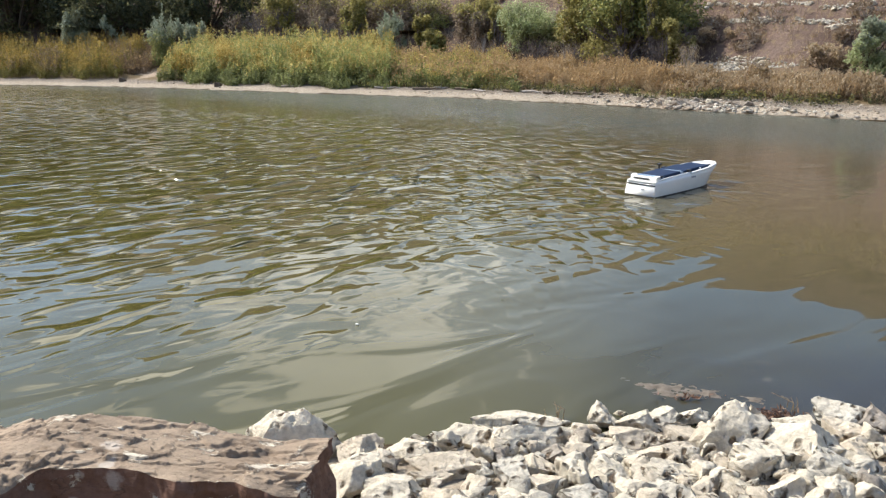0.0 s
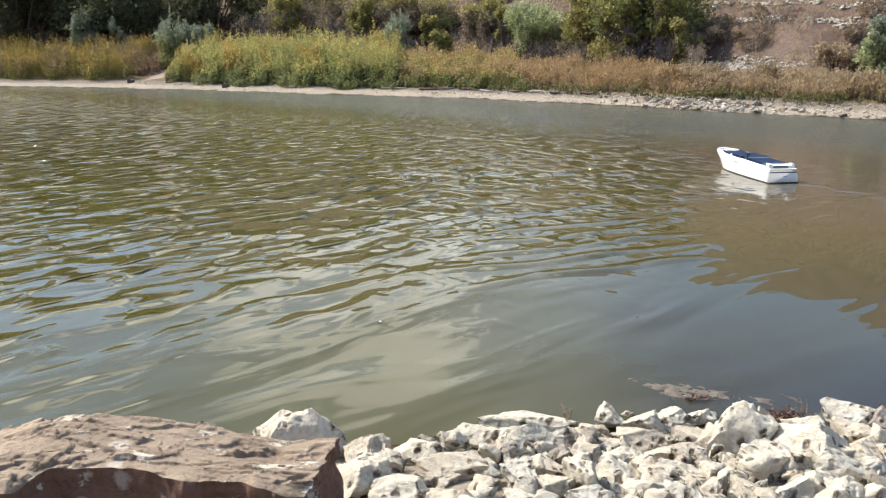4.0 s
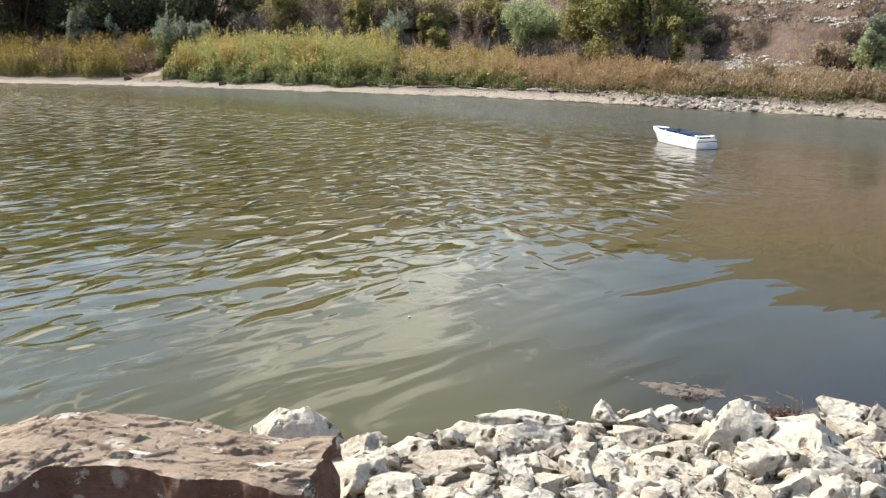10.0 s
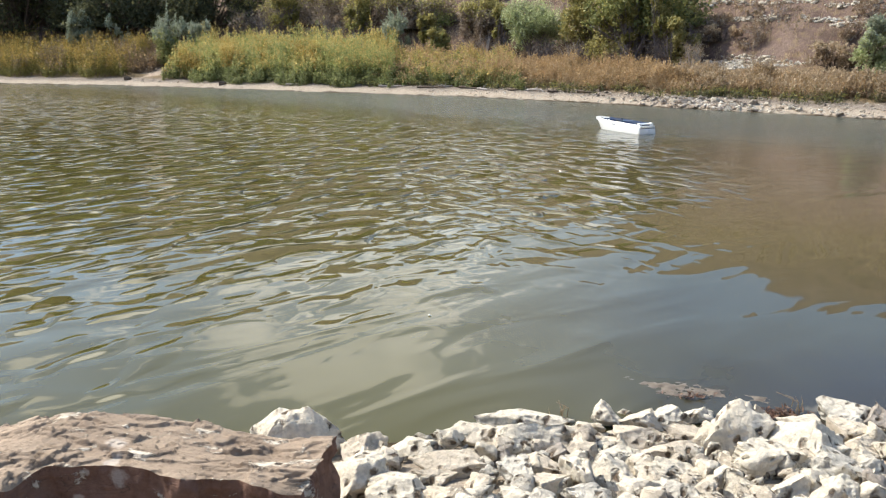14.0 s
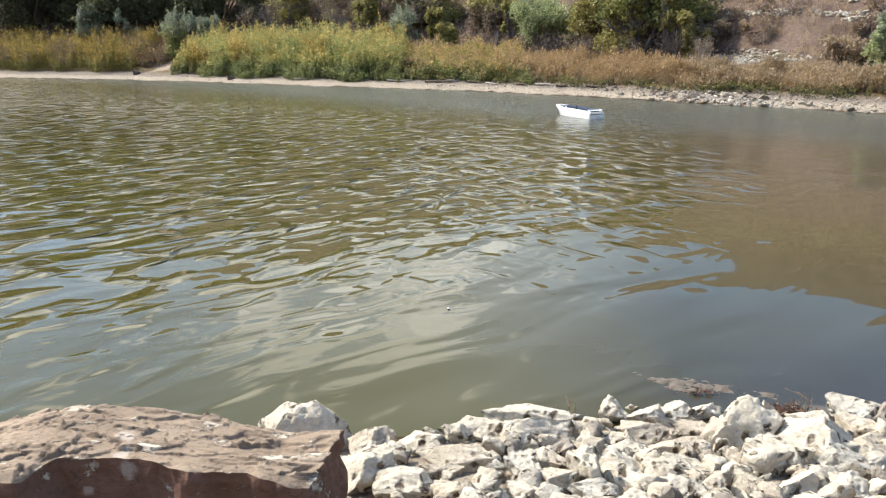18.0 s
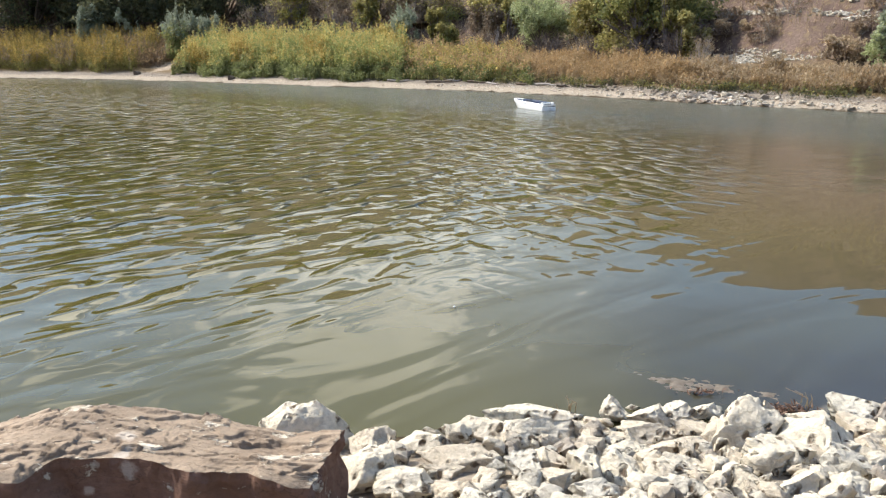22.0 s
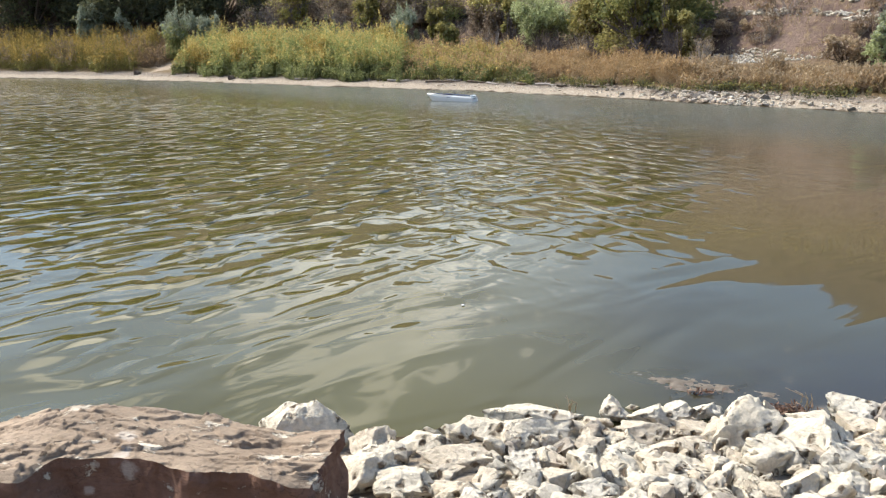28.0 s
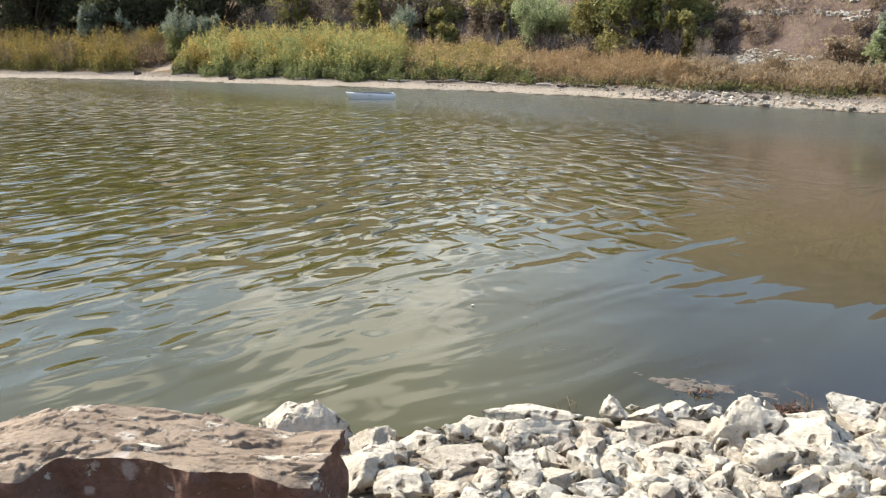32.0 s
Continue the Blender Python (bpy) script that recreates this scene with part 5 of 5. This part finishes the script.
# ---- what moves on the water ----
def make_wake():
    """Small crescent waves in two slanting files behind the boat; the stern is at the origin."""
    vs, fs = [], []
    for side in (1, -1):
        for i in range(9):
            s = 0.15 + 0.34 * i
            cx, cy = side * (0.14 + 0.36 * s), -s
            long, high = 0.20 + 0.05 * i, 0.0065 * math.exp(-i * 0.13)
            n, k = 14, 9
            o = len(vs)
            for a in range(n + 1):
                u = a / n * 2 - 1
                for b in range(k):
                    w = b / (k - 1) * 2 - 1
                    # crests lean outwards and bend back
                    lx, ly = u * long, w * 0.075 - 0.25 * long * u * u
                    t = radians(-38 * side)
                    x, y = lx * math.cos(t) - ly * math.sin(t), lx * math.sin(t) + ly * math.cos(t)
                    z = high * (1 - u * u) * math.cos(w * math.pi / 2) ** 2 - 0.0012
                    vs.append((cx + x, cy + y, z))
            for a in range(n):
                for b in range(k - 1):
                    q = o + a * k + b
                    fs.append((q, q + k, q + k + 1, q + 1))
    return tagged(new("wake", mesh_of("wake", vs, fs, [WATER], smooth=True)), "small waves of the wake behind the boat", "wake", kind="stuff")


def make_swell():
    """The older wave train of the boat's turn: long low crests, one behind the other."""
    rng = np.random.default_rng(31)
    root = tagged(new("bow_waves"), "train of low waves trailing behind the turning boat", "waves")
    for i in range(7):
        vs, fs = [], []
        cx, cy = 0.10 * i - 0.25 + rng.normal(0, 0.08), 0.25 * i
        long, high = 0.95 + 0.15 * (i % 3), 0.0150 - 0.0009 * i
        bend, ph = rng.uniform(-0.05, 0.10), rng.uniform(0, 6)
        n, k = 44, 11
        for a in range(n + 1):
            u = a / n * 2 - 1
            for b in range(k):
                w = b / (k - 1) * 2 - 1
                y = w * 0.115 + bend * u * u + 0.022 * math.sin(u * 7 + ph)
                swing = 0.75 + 0.25 * math.sin(u * 9 + ph * 2)
                vs.append((cx + u * long, cy + y, high * swing * (1 - u * u) * math.cos(w * math.pi / 2) ** 2 - 0.0012))
        for a in range(n):
            for b in range(k - 1):
                q = a * k + b
                fs.append((q, q + k, q + k + 1, q + 1))
        part("wave", mesh_of("wave", vs, fs, [WATER], smooth=True), None, root)
    return root


def make_old_wake():
    """The last of an earlier wake: a long low crest with a lumpy top."""
    vs, fs = [], []
    n, k = 120, 9
    for a in range(n + 1):
        u = a / n * 2 - 1
        lump = 0.55 + 0.45 * noise.noise(Vector((u * 9, 0.3, 2.0))) + 0.3 * noise.noise(Vector((u * 31, 1.3, 4.0)))
        for b in range(k):
            w = b / (k - 1) * 2 - 1
            y = w * 0.13 + 0.05 * noise.noise(Vector((u * 5, 3.3, 0.0))) - 0.10 * u
            vs.append((1.7 * u, y, 0.016 * max(0.0, lump) * (1 - u ** 4) * math.cos(w * math.pi / 2) ** 2 - 0.0012))
    for a in range(n):
        for b in range(k - 1):
            q = a * k + b
            fs.append((q, q + k, q + k + 1, q + 1))
    return tagged(new("old_wake", mesh_of("old_wake", vs, fs, [WATER], smooth=True)), "long low crest left by an earlier wake", "waves", kind="stuff")


def make_fleck():
    rng = np.random.default_rng(8)
    bm = chopped(rng, 2, 5, 0.6)
    bmesh.ops.scale(bm, vec=(0.008, 0.006, 0.004), verts=bm.verts)
    me = bpy.data.meshes.new("seed_fluff")
    bm.to_mesh(me)
    bm.free()
    me.materials.append(GEL)
    return tagged(new("seed_fluff", me), "tiny white fluff floating on the water", "fluff")


wake = make_wake()
fleck = make_fleck()
swell = make_swell()
old_wake = make_old_wake()


def dry_stems(x, y, z, n, seed):
    rng = np.random.default_rng(seed)
    root = new("dry_weed")
    root.matrix_basis = pose(x, y, z)
    tagged(root, "few thin dry reddish stems at the water's edge", "weed")
    for _ in range(n):
        a, b = rng.normal(0, 0.02, 2)
        v, f = tube([(a, b, 0), (a + rng.normal(0, 0.01), b, 0.03), (a + rng.normal(0, 0.025), b + rng.normal(0, 0.02), rng.uniform(0.03, 0.055))], [0.0018, 0.0015, 0.0008], 4)
        part("stalk", mesh_of("stalk", v, f, [STRAW]), None, root)


def bleached_tuft(x, y, z, n, seed):
    """A bleached tussock of dead grass jammed between the rocks."""
    rng = np.random.default_rng(seed)
    root = new("dead_grass")
    root.matrix_basis = pose(x, y, z)
    tagged(root, "bleached tuft of dead grass wedged between pale rocks", "grass")
    for _ in range(n):
        a, b = rng.normal(0, 0.016, 2)
        lean = rng.normal(0, 0.010, 2)
        v, f = tube([(a, b, 0), (a + lean[0] * 0.4, b + lean[1] * 0.4, 0.015), (a + lean[0] * 1.6, b - 0.008 + lean[1], rng.uniform(0.018, 0.034))], [0.0016, 0.0013, 0.0007], 4)
        part("blade", mesh_of("blade", v, f, [BLEACHED]), None, root)


def driftwood(u, d, length, turn, seed):
    """A weathered stick with a stub of a side branch, lying on the far sand."""
    rng = np.random.default_rng(seed)
    y = float(shore(u)) + d / SLANT
    pts = [(length * (t - 0.5), rng.normal(0, 0.03) * length, 0.02 + 0.03 * rng.uniform()) for t in np.linspace(0, 1, 6)]
    v, f = tube(pts, [0.030, 0.034, 0.030, 0.026, 0.020, 0.010], 7)
    v2, f2 = tube([pts[2], (pts[2][0] + 0.10 * length, pts[2][1] + 0.06, 0.14)], [0.018, 0.007], 6)
    f = f + [tuple(k + len(v) for k in g) for g in f2]
    ob = new("driftwood", mesh_of("driftwood", v + v2, f, [TWIG if seed % 2 else BARK], smooth=True))
    ob.matrix_basis = pose(u, y, land_z(u, y), 0, 0, turn)
    tagged(ob, "weathered stick of driftwood on the sandy shore", "driftwood", "driftwood on the far shore")


for i, (u, d, length, turn) in enumerate(((0.75, 0.95, 0.7, -35), (1.15, 0.85, 0.5, -50), (-0.35, 0.9, 0.9, -20), (0.1, 0.98, 0.5, 10), (1.9, 0.9, 0.45, -60), (2.5, 0.95, 0.6, -40), (2.9, 0.8, 0.35, 15), (-1.6, 0.85, 0.8, -15), (3.6, 0.95, 0.4, -30), (-4.9, 0.8, 0.6, 5))):
    driftwood(u, d, length, turn, 70 + i)
bleached_tuft(0.955, 1.945, 0.075, 30, 5)
dry_stems(0.40, 2.18, 0.0, 5, 1)
dry_stems(1.15, 2.19, 0.03, 4, 2)


def motions():
    # the boat turns off the near side, then runs off to the far bank
    way = [(0, 1.692, 6.124, -48.0), (0.5, 1.936, 6.134, -38.0), (1, 2.176, 6.168, -27.0), (1.5, 2.392, 6.230, -18.5), (2, 2.596, 6.306, -9.0), (2.5, 2.771, 6.396, -3.0),
           (3, 2.897, 6.495, 1.5), (3.5, 3.014, 6.618, 5.0), (5.5, 3.315, 7.275, 12.0), (6, 3.340, 7.461, 13.0), (7, 3.392, 7.867, 15.9), (8, 3.405, 8.283, 17.9),
           (8.5, 3.380, 8.490, 18.6), (9, 3.355, 8.692, 17.8), (10, 3.271, 9.138, 16.2), (11, 3.195, 9.575, 16.4), (12, 3.126, 9.982, 17.9), (13, 3.073, 10.433, 21.6),
           (14, 3.015, 10.920, 26.4), (17, 2.586, 12.090, 26.6), (18, 2.443, 12.487, 25.6), (19, 2.312, 12.888, 25.3), (20, 2.164, 13.286, 24.8), (21, 2.019, 13.716, 26.0),
           (22, 1.853, 14.170, 28.0), (23, 1.723, 14.614, 30.1), (24, 1.616, 14.990, 38.9), (25, 1.416, 15.366, 47.0), (28, 0.536, 16.609, 67.9), (29, 0.107, 16.942, 73.6),
           (30, -0.320, 17.211, 78.0), (31, -0.820, 17.426, 84.9), (32, -1.319, 17.622, 93.0)]
    # it settles a little lower as it picks up speed
    def sink(t):
        return float(np.interp(t, [0, 8, 13, 18, 25, 28, 32], [0, 0, -0.010, -0.018, -0.024, -0.030, -0.032]))

    walk(boat, [(t, pose(x, y, sink(t), 0, 0, a)) for t, x, y, a in way])
    walk(wake, [(t, pose(x, y, 0, 0, 0, a)) for t, x, y, a in way])
    # the older crest drifts off and dies down
    walk(old_wake, [(t, pose(x, y, z, 0, 0, 2)) for t, x, y, z in ((0, 0.25, 7.15, 0), (3, 0.75, 7.2, 0), (6, 0.9, 7.75, -0.001), (9, 1.1, 8.6, -0.002), (13, 1.2, 9.6, -0.03), (32, 1.2, 9.8, -0.03))])
    # the wave train runs towards the near bank and dies down
    walk(swell, [(t, pose(1.0 + 0.08 * (t - 3), 4.22 - 0.19 * (t - 3), z, 0, 0, 22)) for t, z in ((0, -0.003), (1, 0), (3, 0), (4.5, -0.0015), (6.5, -0.006), (9, -0.02), (9.5, -0.02))] + [(32, pose(1.5, 3.0, -0.02, 0, 0, 22))])
    walk(fleck, [(t, pose(x, y, 0.003)) for t, x, y in ((0, -0.36, 3.06), (6, -0.25, 3.11), (13, -0.08, 3.15), (19, 0.0, 3.18), (25, 0.03, 3.21), (32, 0.10, 3.22))])
    # the rippled sheet drifts with the wind, towards the near bank
    walk(water, [(t, pose(0.1 * t - 1.6, 13 - 0.8 * t, 0)) for t in (0, 8, 16, 24, 32)])


motions()
